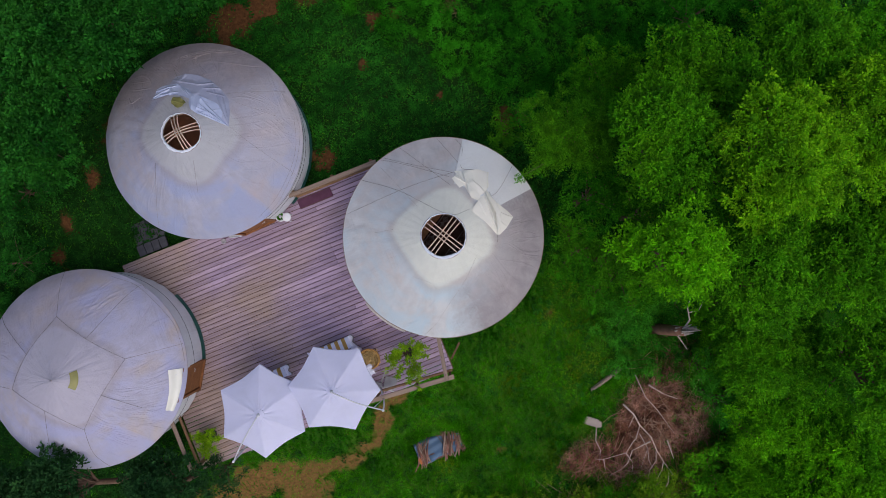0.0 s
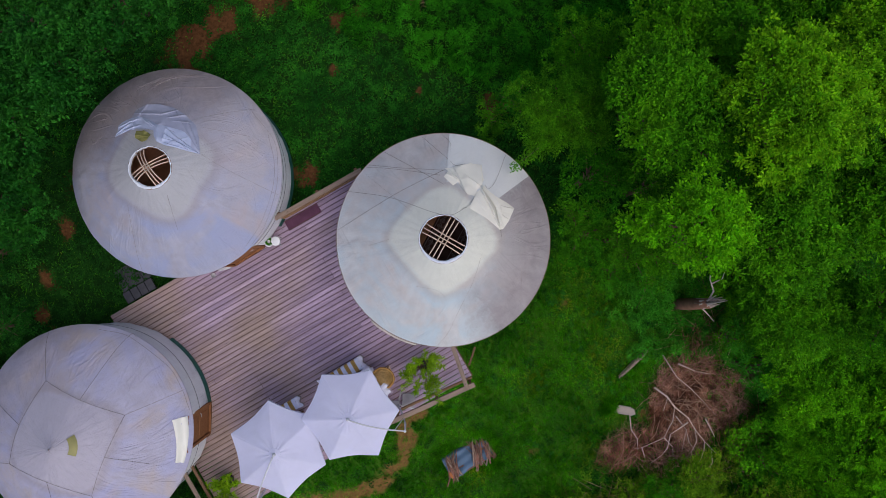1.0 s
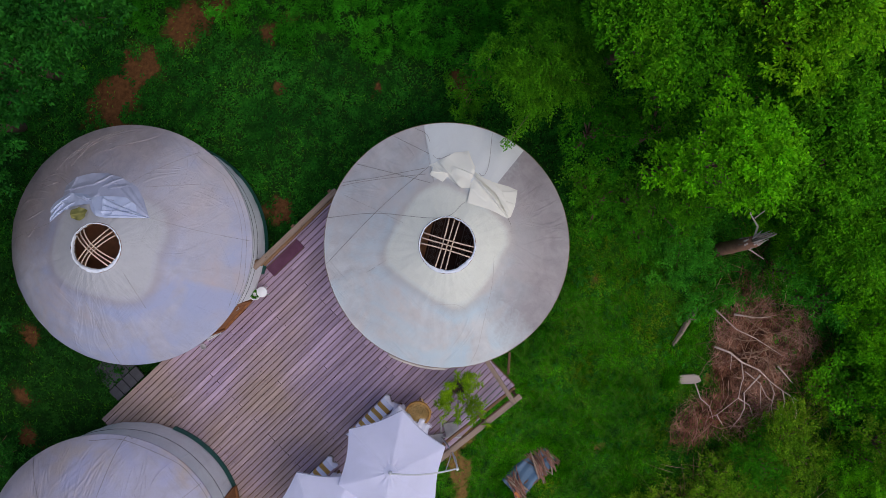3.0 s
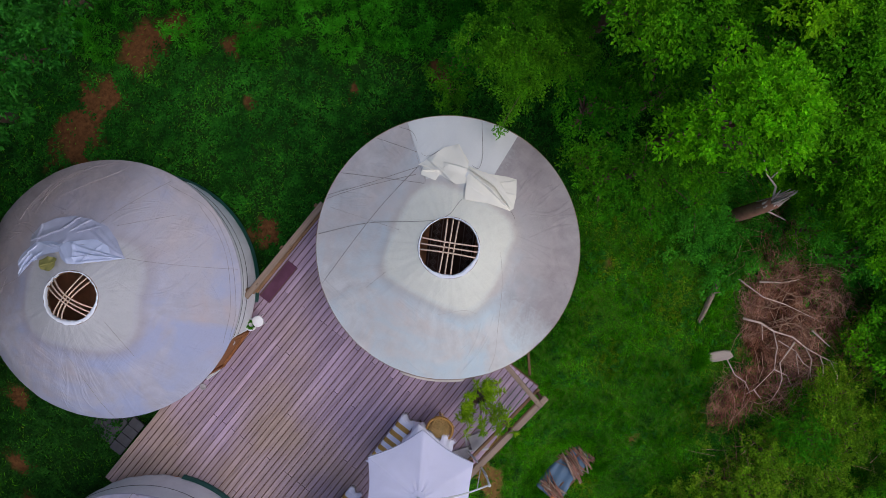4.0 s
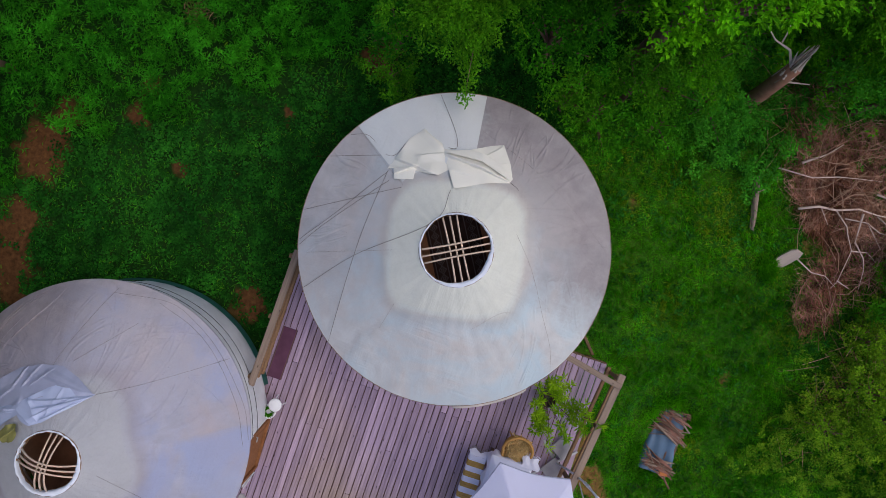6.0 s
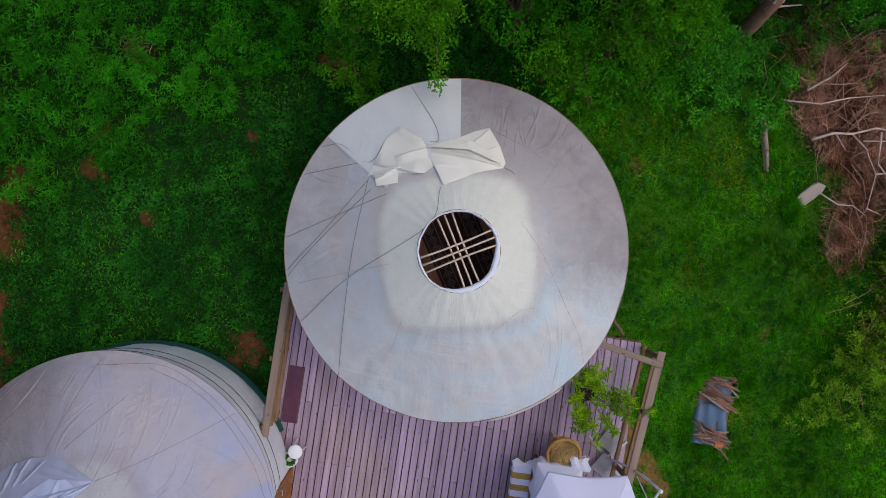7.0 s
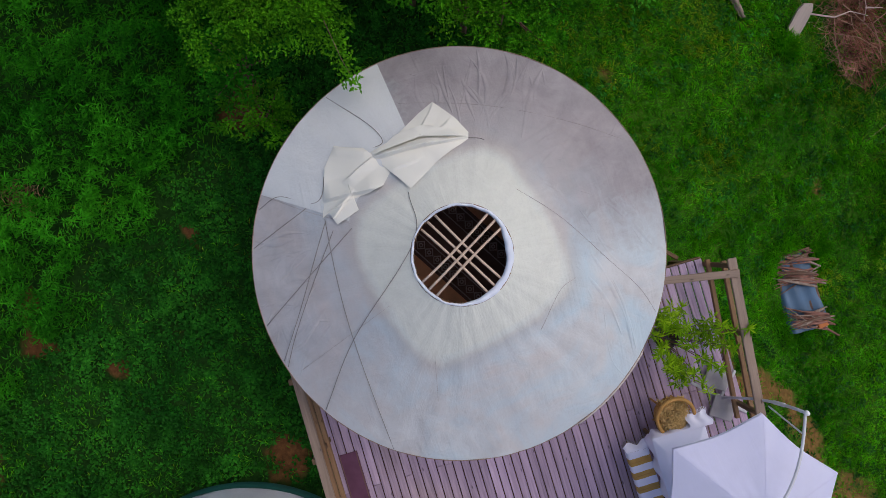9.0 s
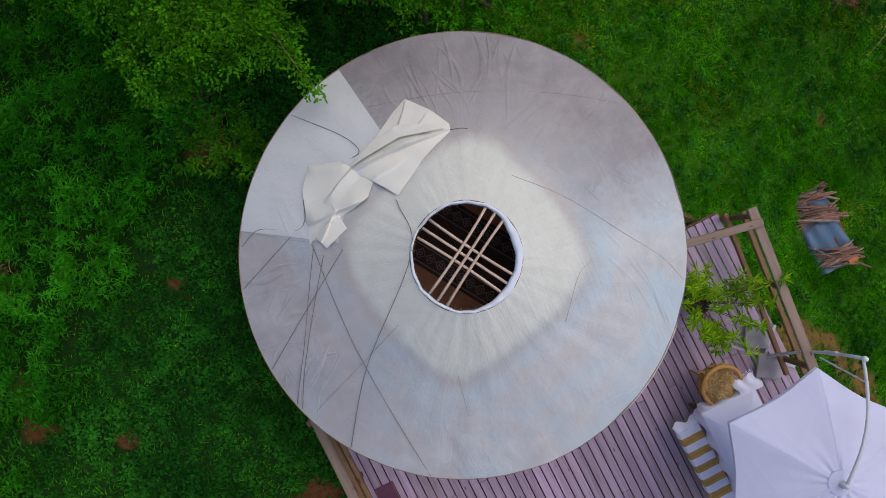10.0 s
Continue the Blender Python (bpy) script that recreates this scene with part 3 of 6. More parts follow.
def wrinkles(parent, mat, spans, seed, dome=FLAT):
    """Long low creases in the roof canvas. spans: (from angle, to angle, from radius, to radius, count, slant, height)."""
    rr = np.random.default_rng(seed)
    g = Geo()
    for a0, a1, r0, r1, count, slant, high in spans:
        for k in range(count):
            a = rr.uniform(a0, a1)
            ra = rr.uniform(r0, r0 + 0.45 * (r1 - r0))
            rb = min(2.97, ra + (r1 - r0) * rr.uniform(0.35, 0.9))
            da, bend = slant + rr.normal(0, 4), rr.normal(0, 3)
            w, h = rr.uniform(0.014, 0.040), high * rr.uniform(0.15, 0.5)
            vs, fs, n = [], [], 12
            for i in range(n + 1):
                t = i / n
                r, ang = ra + (rb - ra) * t, radians(a + da * t + bend * math.sin(math.pi * t))
                ww = (w * (0.15 + math.sin(math.pi * t)) + 0.004) / r
                for off, z in ((-1.6, -0.006), (-0.5, 0.55 * h), (0.0, h), (0.4, 0.5 * h), (1.0, -0.006)):
                    q = ang + off * ww
                    vs.append((r * math.cos(q), r * math.sin(q), roof_z(r, dome) + 0.008 + z * (0.3 + 0.7 * math.sin(math.pi * t))))
            for i in range(n):
                for j in range(4):
                    p = i * 5 + j
                    fs.append((p, p + 5, p + 6, p + 1))
            g.add(vs, fs)
    ob = part("crease", g, mat, parent, smooth=True)
    ob["kind"] = "stuff"


def drape(parent, name, outline, folds, mat, label, seed, lift=0.03, thick=0.03, dome=FLAT, curl=0.03):
    """Loose cloth on the roof: outline of (angle, radius); folds: (from, to, width, height), each crisp on one side and easy on the other."""
    flat = [Vector((r * math.cos(radians(a)), r * math.sin(radians(a)), 0)) for a, r in outline]
    mid = sum(flat, Vector()) / len(flat)
    rr = np.random.default_rng(seed)
    ph = rr.uniform(0, 6.283, 4)
    lines = []
    for (a0, r0), (a1, r1), w, h in folds:
        p = Vector((r0 * math.cos(radians(a0)), r0 * math.sin(radians(a0)), 0))
        q = Vector((r1 * math.cos(radians(a1)), r1 * math.sin(radians(a1)), 0))
        d = (q - p).normalized()
        lines.append((p, d, (q - p).length, Vector((-d.y, d.x, 0)), w, h))

    def lay(p, edge):
        h = 0.0
        for o, d, ln, nrm, w, high in lines:
            t, k = (p - o).dot(d) / ln, (p - o).dot(nrm)
            k += 0.004 * math.sin(9 * t + high * 90)
            along = max(0.0, min(1.0, (t + 0.12) / 0.25)) * max(0.0, min(1.0, (1.12 - t) / 0.25))
            side = 1 - k / w if k > 0 else 1 + k / (0.14 * w)
            h += high * along * max(0.0, side) ** 1.15
        x, y = p.x * 7, p.y * 7
        h += 0.007 * (math.sin(x + ph[0]) * math.sin(y * 1.3 + ph[1]) + 0.6 * math.sin(2.3 * x - 1.7 * y + ph[2]))
        rim = edge ** 3 * curl * (0.5 + math.sin(4 * math.atan2(p.y - mid.y, p.x - mid.x) + ph[3]))
        return (p.x, p.y, roof_z(math.hypot(p.x, p.y), dome) + lift + thick * (1 - 0.7 * edge ** 6) + h * (1 - 0.5 * edge ** 8) + rim)

    n, g = 30, Geo()
    for a, b in zip(flat, flat[1:] + flat[:1]):
        idx, vs, fs = {}, [], []
        for i in range(n + 1):
            for j in range(n + 1 - i):
                idx[i, j] = len(vs)
                vs.append(lay(mid + (a - mid) * (i / n) + (b - mid) * (j / n), (i + j) / n))
        for i in range(n):
            for j in range(n - i):
                fs.append((idx[i, j], idx[i + 1, j], idx[i, j + 1]))
                if i + j < n - 1:
                    fs.append((idx[i + 1, j], idx[i + 1, j + 1], idx[i, j + 1]))
        g.add(vs, fs)
    me = g.mesh(name, mat, True)
    bm = bmesh.new()
    bm.from_mesh(me)
    bmesh.ops.remove_doubles(bm, verts=bm.verts, dist=0.0004)
    bmesh.ops.recalc_face_normals(bm, faces=bm.faces)
    bm.to_mesh(me)
    bm.free()
    return part(name, me, mat, parent, label, True)


def yurt(name, m, canvas_mat, label, door, seed, dome=FLAT, hole=True, ring=HOLE, skirt=None, bands=(0.62, 1.12, 1.45)):
    """A round felt tent: lattice wall under canvas, conical roof, open crown ring with crossed bars."""
    y = thing(name, m, label, "yurt", "yurts round the deck")
    d0, d1 = door
    wall = Geo()
    rr = np.random.default_rng(seed)
    ph = rr.uniform(0, 6.28, 4)
    vs, fs, seg, prof = [], [], 120, (0.14, 0.5, 0.95, 1.4, 1.79 - 1.2 * dome[1])
    for side, rad in ((0, 2.83), (1, 2.87)):
        o = len(vs)
        for i in range(seg + 1):
            a = radians(d1 + (d0 + 360 - d1) * i / seg)
            for z in prof:
                q = rad + 0.008 * side * (math.sin(40 * a + ph[0]) + math.sin(17 * a + 4 * z + ph[1])) + 0.085 * side * (z / 1.8) ** 1.5
                vs.append((q * math.cos(a), q * math.sin(a), z))
        for i in range(seg):
            for k in range(len(prof) - 1):
                q = (o + i * 5 + k, o + (i + 1) * 5 + k, o + (i + 1) * 5 + k + 1, o + i * 5 + k + 1)
                fs.append(q if side else q[::-1])
    part("wall", wall.add(vs, fs), M_WALL, y, smooth=True)
    s0, s1 = skirt or (d1, d0 + 360)
    part("base_skirt", Geo().lathe(((2.90, 0.0), (2.93, 0.06), (2.885, 0.22)), 96, s0, s1), M_TEAL, y, "dark teal groundsheet skirt", True)
    for z in bands:
        wr = 2.888 + 0.085 * (z / 1.8) ** 1.5
        part("wall_band", Geo().tube([(wr * math.cos(radians(a)), wr * math.sin(radians(a)), z + 0.02 * math.sin(a * 0.11)) for a in np.linspace(d1, d0 + 360, 80)], 0.0055, 5), M_ROPE_DARK, y, "dark wall rope", True)
    part("floor", Geo().lathe(((0.0, 0.05), (2.82, 0.05), (2.82, 0.004), (0.0, 0.004)), 64), M_FLOOR_IN, y)
    part("platform", Geo().lathe(((0.0, -0.195), (2.75, -0.195), (2.75, -0.40), (0.0, -0.40)), 48), M_JOIST, y)
    for k in range(6):
        a = radians(60 * k + 15)
        px, py = 2.4 * math.cos(a), 2.4 * math.sin(a)
        g = float(ground_z(m.translation.x + px, m.translation.y + py))
        part("leg", Geo().box(0.14, 0.14, max(0.15, -0.35 - g)), M_JOIST, y, m=pose(px, py, -0.38 - max(0.15, -0.35 - g) / 2 + 0.1))
    r0 = ring if hole else 0.02
    part("roof", roof_sheet(0, 360, r0, 3.0, 180, 22, 0.006, 0.0, seed, dome), canvas_mat, y, smooth=True)
    low = EAVE - dome[1]
    part("valance", Geo().lathe(((3.0, low + 0.004), (3.004, low - 0.02), (2.985, low - 0.07)), 120), canvas_mat, y, smooth=True)
    if dome[1] == 0:
        part("hem", Geo().tube([(3.006 * math.cos(radians(a)), 3.006 * math.sin(radians(a)), low + 0.003) for a in range(0, 361, 3)], 0.007, 5), M_HEM, y, "brown hem cord", True)
    # the timber door and its frame
    mid, half = (d0 + d1) / 2, radians((d1 - d0) / 2)
    w = 2 * 2.86 * math.sin(half)
    frame_m = pose(0, 0, 0, 0, 0, mid) @ pose(2.86 * math.cos(half) + 0.02, 0, 0)
    fr = part("door_frame", Geo().box(0.09, 0.08, 1.72, pose(0, -w / 2, 0.90)).box(0.09, 0.08, 1.72, pose(0, w / 2, 0.90)).box(0.11, w + 0.1, 0.09, pose(0, 0, 1.72)).box(0.12, w, 0.06, pose(0, 0, 0.08)), M_DOOR, y, "red-brown timber door frame", m=frame_m)
    dr = part("door", Geo().box(0.04, w - 0.1, 1.56, pose(0, 0, 0.0)).box(0.052, w - 0.3, 0.5, pose(0, 0, 0.42)).box(0.052, w - 0.3, 0.62, pose(0, 0, -0.36)), M_DOOR, fr, "panelled red-brown door", m=pose(-0.02, 0, 0.89))
    part("handle", Geo().tube([(0.03, w / 2 - 0.14, -0.05), (0.07, w / 2 - 0.14, -0.05), (0.07, w / 2 - 0.24, -0.05)], 0.012), M_ALU, fr, "metal handle", m=pose(-0.02, 0, 0.89))
    if not hole:
        return y
    # crown ring, crossed bars and radiating roof poles
    top = roof_z(ring, dome)
    part("crown_ring", Geo().lathe(((ring + 0.03, top - 0.03), (ring + 0.03, top + 0.0), (ring - 0.002, top + 0.0), (ring - 0.002, top - 0.12), (ring + 0.02, top - 0.13)), 48), M_POLE_DARK, y, smooth=True)
    rr = np.random.default_rng(seed + 1)
    p = rr.uniform(0, 6.28, 3)

    def rim(u, v):
        a = 6.28318 * u
        w = max(0.0, math.cos(a - 4.2)) ** 1.3 * (1 + 0.3 * math.sin(5 * a + p[0])) + 0.06 * math.sin(3 * a + p[1])
        r = ring + 0.024 - min(1.0, 1.6 * v) * (0.030 + 0.058 * w) + 0.004 * math.sin(7 * a + p[2]) + 0.003 * math.sin(17 * a + p[0])
        return (r * math.cos(a), r * math.sin(a), roof_z(ring + 0.02, dome) + 0.016 + 0.014 * math.sin(3.14 * min(1.0, 1.6 * v)) - 0.16 * max(0.0, v - 0.55) + 0.006 * math.sin(23 * a + 5 * v))

    part("crown_rim", Geo().sheet(120, 8, rim), M_RIM, y, "uneven white cloth rim", True)
    return y


def settle(y, dx, dy, rise):
    """Lean the part of a tent above its eave a little, as it has sagged, and steepen it."""
    for ob in y.children:
        if ob.type != "MESH" or ob.data.users > 1:
            continue
        for v in ob.data.vertices:
            up = max(0.0, v.co.z - 1.62)
            v.co.x, v.co.y, v.co.z = v.co.x + dx * up, v.co.y + dy * up, v.co.z + rise * up


def crown_bars(y, turn, ring=HOLE, arch=0.075, gap=0.115):
    top = roof_z(ring)
    for s in (0, 90):
        for k, o in enumerate((-gap, 0.0, gap)):
            half = math.sqrt((ring - 0.02) ** 2 - o * o)
            pts = [(half * t, o * (1 + arch * 2 * (t * t - 0.5)), top - 0.05 + arch * (1 - t * t) + (0.03 if s else 0)) for t in np.linspace(-1, 1, 9)]
            part("crown_bar", Geo().tube([pose(0, 0, 0, 0, 0, turn + s) @ Vector(p) for p in pts], 0.0165, 6), M_POLE, y, "pale bent wooden crown bar", True)


def roof_poles(y, ring=HOLE, count=44):
    top = roof_z(ring) - 0.07
    for k in range(count):
        a = 360 * k / count
        c, s = math.cos(radians(a)), math.sin(radians(a))
        part("roof_pole", Geo().tube([((ring - 0.02) * c, (ring - 0.02) * s, top), (2.7 * c, 2.7 * s, roof_z(2.7) - 0.10)], 0.014, 5), M_POLE_DARK, y)


def rug(m, length, width, label):
    """A dark rug with a band of ringed diamonds along either long side."""
    t = thing("rug", m, label, "rug", "rugs")
    part("carpet", Geo().box(length, width, 0.012), M_RUG, t, m=pose(0, 0, 0.006))
    ring = Geo().tube([(0.085 * math.cos(a), 0.085 * math.sin(a), 0) for a in np.linspace(0, 6.2832, 5)], 0.012, 4).tube([(0.03 * math.cos(a), 0.03 * math.sin(a), 0) for a in np.linspace(0, 6.2832, 7)], 0.011, 4).mesh("motif", M_RUG_MARK)
    stripe = Geo().box(length, 0.022, 0.004).mesh("border", M_RUG_MARK)
    for s in (-1, 1):
        for e in (0.06, 0.32):
            part("border", stripe, M_RUG_MARK, t, m=pose(0, s * (width / 2 - e), 0.014))
        for k in range(int(length / 0.19)):
            part("motif", ring, M_RUG_MARK, t, m=pose(-length / 2 + 0.12 + 0.19 * k, s * (width / 2 - 0.19), 0.012))


# the tent over which the camera comes down
A = yurt("yurt", pose(0, 0, 0), M_CANVAS_A, "large white canvas yurt with a cream crown cover and open crown", (201, 221), 5)
crown_bars(A, 30.0)
roof_poles(A)


part("roof_panel", roof_sheet(7, 57, 1.55, 2.995, 30, 14, 0.004, 0.010, 5, amp=0.012), M_PANEL, A, "clean pale canvas panel", True)
drape(A, "folded_flap", ((33, 2.31), (30, 2.12), (26, 1.95), (25, 1.74), (24, 1.43), (32, 1.36), (40, 1.46), (46, 1.60), (50, 1.47), (60, 1.69), (56, 1.86), (59, 1.93), (52, 2.01), (47, 2.08), (41, 2.22)),
      (((60, 1.80), (44, 1.66), 0.10, 0.05), ((56, 1.88), (47, 1.64), 0.06, 0.035), ((52, 2.00), (35, 1.40), 0.26, 0.075), ((26, 1.76), (41, 1.84), 0.16, 0.04), ((25, 1.84), (33, 2.28), 0.14, 0.03)), M_FLAP, "crumpled cream smoke-hole flap", 3, 0.02, 0.018, curl=0.018)
drape(A, "folded_flap", ((26, 1.84), (13, 1.80), (8, 1.86), (0, 2.01), (354, 2.12), (346, 1.84), (340, 1.63), (340, 1.53), (348, 1.38), (358, 1.25), (8, 1.14), (21, 1.07), (24, 1.42)),
      (((25, 1.74), (341, 1.55), 0.15, 0.075), ((25, 1.70), (358, 1.53), 0.10, 0.06), ((24, 1.44), (6, 1.36), 0.16, 0.022), ((354, 2.08), (3, 1.70), 0.14, 0.022), ((348, 1.82), (358, 1.62), 0.12, 0.02)), M_FLAP, "crumpled cream smoke-hole flap", 8, 0.02, 0.018, curl=0.018)
drape(A, "folded_flap", ((25, 1.76), (13, 1.70), (3, 1.68), (350, 1.56), (341, 1.56), (348, 1.66), (0, 1.80), (12, 1.82)), (((24, 1.74), (343, 1.58), 0.12, 0.03),), M_FLAP, "folded-over cream flap", 21, 0.105, 0.012, curl=0.015)
for stops in (((24, 1.05), (60, 0.63), (112, 1.84), (123, 2.98)), ((60, 1.88), (91, 2.30), (105, 2.97)), ((63, 1.74), (98, 2.50), (107, 2.97)), ((59, 1.90), (87, 1.69), (112, 1.85), (145, 2.99)), ((60, 1.48), (94, 2.97)), ((57, 2.22), (72, 2.97)),
              ((24, 2.97), (19, 2.21), (18, 1.87), (22, 1.85), (26, 1.95)), ((61, 2.96), (56, 2.70), (55, 2.19), (51, 2.06), (44, 2.16)), ((340, 1.55), (335, 1.56), (332, 1.55))):
    rope(A, stops)
for stops in (((6, 2.26), (357, 2.14), (338, 2.06), (318, 2.17), (301, 2.47), (288, 2.89)), ((304, 1.10), (274, 1.40), (252, 2.0), (243, 2.58), (237, 2.97)), ((242, 1.55), (233, 1.38), (210, 1.45)), ((150, 1.45), (155, 2.04)), ((109, 1.13), (110, 2.82)), ((58, 1.50), (58, 2.26), (57, 2.99))):
    rope(A, stops, 0.0026, 0.012, M_SEAM, name="seam")
wrinkles(A, M_CANVAS_A, ((312, 354, 1.6, 2.97, 22, 5, 0.015), (285, 340, 1.3, 2.9, 12, -8, 0.008), (64, 104, 1.9, 2.97, 26, 6, 0.020), (236, 285, 1.5, 2.9, 10, -24, 0.009)), 41)
part("door_awning", Geo().tube([(3.05 * math.cos(radians(a)), 3.05 * math.sin(radians(a)), 1.66) for a in range(198, 227, 2)], 0.026, 6).tube([(3.085 * math.cos(radians(a)), 3.085 * math.sin(radians(a)), 1.62) for a in range(199, 226, 2)], 0.016, 5), M_AWNING, A, "rolled cream door awning", True)
rug(pose(0.08, -0.06, 0.052, 0, 0, 31.6), 3.4, 1.20, "dark rug with two pale patterned borders on the yurt floor")

B = yurt("yurt", pose(-5.57, 5.38, 0) @ Matrix.Diagonal((0.985, 0.985, 1, 1)), M_CANVAS_B, "bluish white canvas yurt with an open crown", (262, 284), 21, dome=SOFT, ring=0.545, skirt=(300, 420), bands=(1.0, 1.38))
crown_bars(B, 2.0, 0.545, 0.2, 0.09)
roof_poles(B, 0.545)
drape(B, "thin_film", ((84, 1.84), (74, 1.86), (62, 1.80), (50, 1.74), (36, 1.64), (22, 1.54), (8, 1.38), (349, 1.24), (30, 1.10), (52, 1.16), (77, 1.38), (92, 1.60)),
      (((349, 1.26), (48, 1.70), 0.13, 0.03), ((352, 1.26), (30, 1.52), 0.10, 0.035), ((84, 1.55), (70, 2.0), 0.14, 0.035), ((88, 1.75), (60, 1.5), 0.12, 0.04), ((58, 1.50), (44, 1.70), 0.06, 0.05), ((50, 1.42), (36, 1.62), 0.06, 0.05), ((44, 1.36), (28, 1.50), 0.06, 0.04)), M_FILM, "thin pale blue plastic film", 51, 0.016, 0.014, dome=SOFT)
drape(B, "folded_flap", ((108, 1.58), (104, 1.68), (99, 1.66), (90, 1.62), (82, 1.56), (70, 1.36), (56, 1.20), (60, 1.02), (74, 1.10), (84, 1.18), (94, 1.26), (104, 1.36), (114, 1.50)),
      (((112, 1.52), (90, 1.44), 0.07, 0.05), ((106, 1.62), (84, 1.48), 0.06, 0.05), ((104, 1.40), (82, 1.26), 0.07, 0.05), ((92, 1.55), (88, 1.30), 0.08, 0.05), ((78, 1.45), (66, 1.15), 0.07, 0.055), ((70, 1.30), (58, 1.10), 0.07, 0.05)), M_FLAP_BLUE, "crumpled pale blue flap", 14, 0.03, 0.02, SOFT, curl=0.02)
drape(B, "folded_flap", ((66, 1.26), (56, 1.20), (40, 1.18), (24, 1.26), (10, 1.22), (349, 1.24), (357, 1.02), (12, 0.82), (30, 0.70), (48, 0.72), (58, 0.88), (62, 1.05)),
      (((350, 1.22), (44, 1.12), 0.09, 0.05), ((351, 1.20), (38, 0.95), 0.09, 0.06), ((353, 1.16), (30, 0.76), 0.08, 0.045), ((60, 1.15), (48, 0.78), 0.08, 0.05), ((46, 1.15), (38, 0.78), 0.07, 0.04), ((4, 1.1), (42, 0.85), 0.06, 0.035), ((16, 1.2), (26, 0.80), 0.06, 0.035)), M_FLAP_BLUE, "crumpled pale blue flap", 31, 0.035, 0.022, SOFT, curl=0.02)
# small olive piece added to stand in for a yellow glint on the flap
drape(B, "crown_window", ((86, 1.12), (74, 1.05), (62, 0.88), (66, 0.76), (78, 0.72), (90, 0.92)), (((88, 1.0), (66, 0.84), 0.06, 0.02),), M_OLIVE_FILM, "small glossy olive-yellow film piece coloured like a glint", 61, 0.06, 0.012, SOFT)
for stops in (((349, 1.24), (330, 1.8), (318, 2.98)), ((200, 1.22), (221, 2.96)), ((33, 1.40), (22, 1.9), (9, 2.9)), ((269, 0.81), (255, 1.68)), ((134, 2.98), (115, 1.52)), ((86, 2.2), (80, 1.62)), ((73, 2.45), (48, 2.86)), ((16, 1.62), (354, 2.44)),
              ((352, 2.86), (336, 2.84), (320, 2.82), (300, 2.84), (284, 2.90)), ((10, 2.80), (350, 2.93), (336, 2.92), (320, 2.90), (300, 2.94), (286, 2.98))):
    rope(B, stops, 0.0032, dome=SOFT)

wrinkles(B, M_CANVAS_B, ((45, 125, 1.8, 2.97, 30, 12, 0.036), (62, 92, 2.2, 2.97, 12, -30, 0.06), (330, 400, 1.5, 2.9, 12, -30, 0.016), (0, 45, 1.5, 2.9, 16, -16, 0.014), (290, 360, 1.0, 2.9, 20, 10, 0.012), (180, 270, 0.8, 2.9, 26, 6, 0.014), (0, 360, 0.7, 1.4, 20, 10, 0.010)), 42, SOFT)
settle(B, -0.075, 0.0, 0.05)
C = yurt("yurt", pose(-11.4, 0.34, 0), M_CANVAS_C, "lilac white canvas yurt with a closed crown and brown door", (319, 338), 33, dome=ROUND, hole=False, skirt=(338, 385), bands=(0.95,))
part("crown_cover", roof_sheet(0, 360, 0.01, 1.65, 120, 12, 0.003, 0.009, 33, ROUND, amp=0.012, corner=lambda a: min(1.62, 1.16 / max(0.5, math.cos(radians((a - 36) % 90 - (90 if (a - 36) % 90 > 45 else 0)))))), M_COVER, C, "lilac square crown cover", True)
part("crown_window", roof_sheet(306, 362, 0.42, 0.60, 10, 3, 0.004, 0.035, 2, ROUND, amp=0.0), M_OLIVE_FILM, C, "small olive-yellow plastic window")
for stops in (((80, 1.70), (81, 2.98)), ((38, 1.23), (36, 2.88), (32, 2.99)), ((354, 1.68), (353, 2.99)), ((265, 1.62), (260, 2.36), (262, 2.98)), ((127, 1.22), (126, 2.98)), ((172, 1.64), (165, 2.98)), ((312, 1.19), (311, 2.2)), ((221, 1.05), (231, 2.98)),
              ((354, 1.68), (38, 1.23), (80, 1.70)), ((354, 1.68), (312, 1.19), (265, 1.62)), ((265, 1.62), (221, 1.05), (172, 1.64)), ((172, 1.64), (127, 1.22), (80, 1.70)), ((52, 2.90), (35, 2.93), (10, 2.94), (355, 2.95), (342, 2.97))):
    rope(C, stops, 0.0048, 0.026, dome=ROUND)
wrinkles(C, M_CANVAS_C, ((35, 75, 1.5, 2.97, 34, -8, 0.024), (262, 330, 1.3, 2.97, 70, 14, 0.034), (330, 380, 1.5, 2.95, 18, 12, 0.014), (60, 110, 1.5, 2.97, 40, -8, 0.022), (120, 240, 1.4, 2.9, 26, 10, 0.014)), 43, ROUND)
wrinkles(C, M_COVER, ((225, 300, 0.4, 1.45, 40, 4, 0.024), (60, 180, 0.4, 1.35, 20, -6, 0.012)), 44, (0.23, 0.13))
part("door_flap", Geo().sheet(14, 14, lambda u, v: tuple(polar(313 + 26 * u, 2.60 + 0.32 * v + 0.14 * (1 - u) * (1 - v), 0.045 + 0.025 * math.sin(9 * v) + 0.008 * math.sin(11 * u + 4 * v), ROUND))), M_FLAP, C, "rolled cream door flap", True)


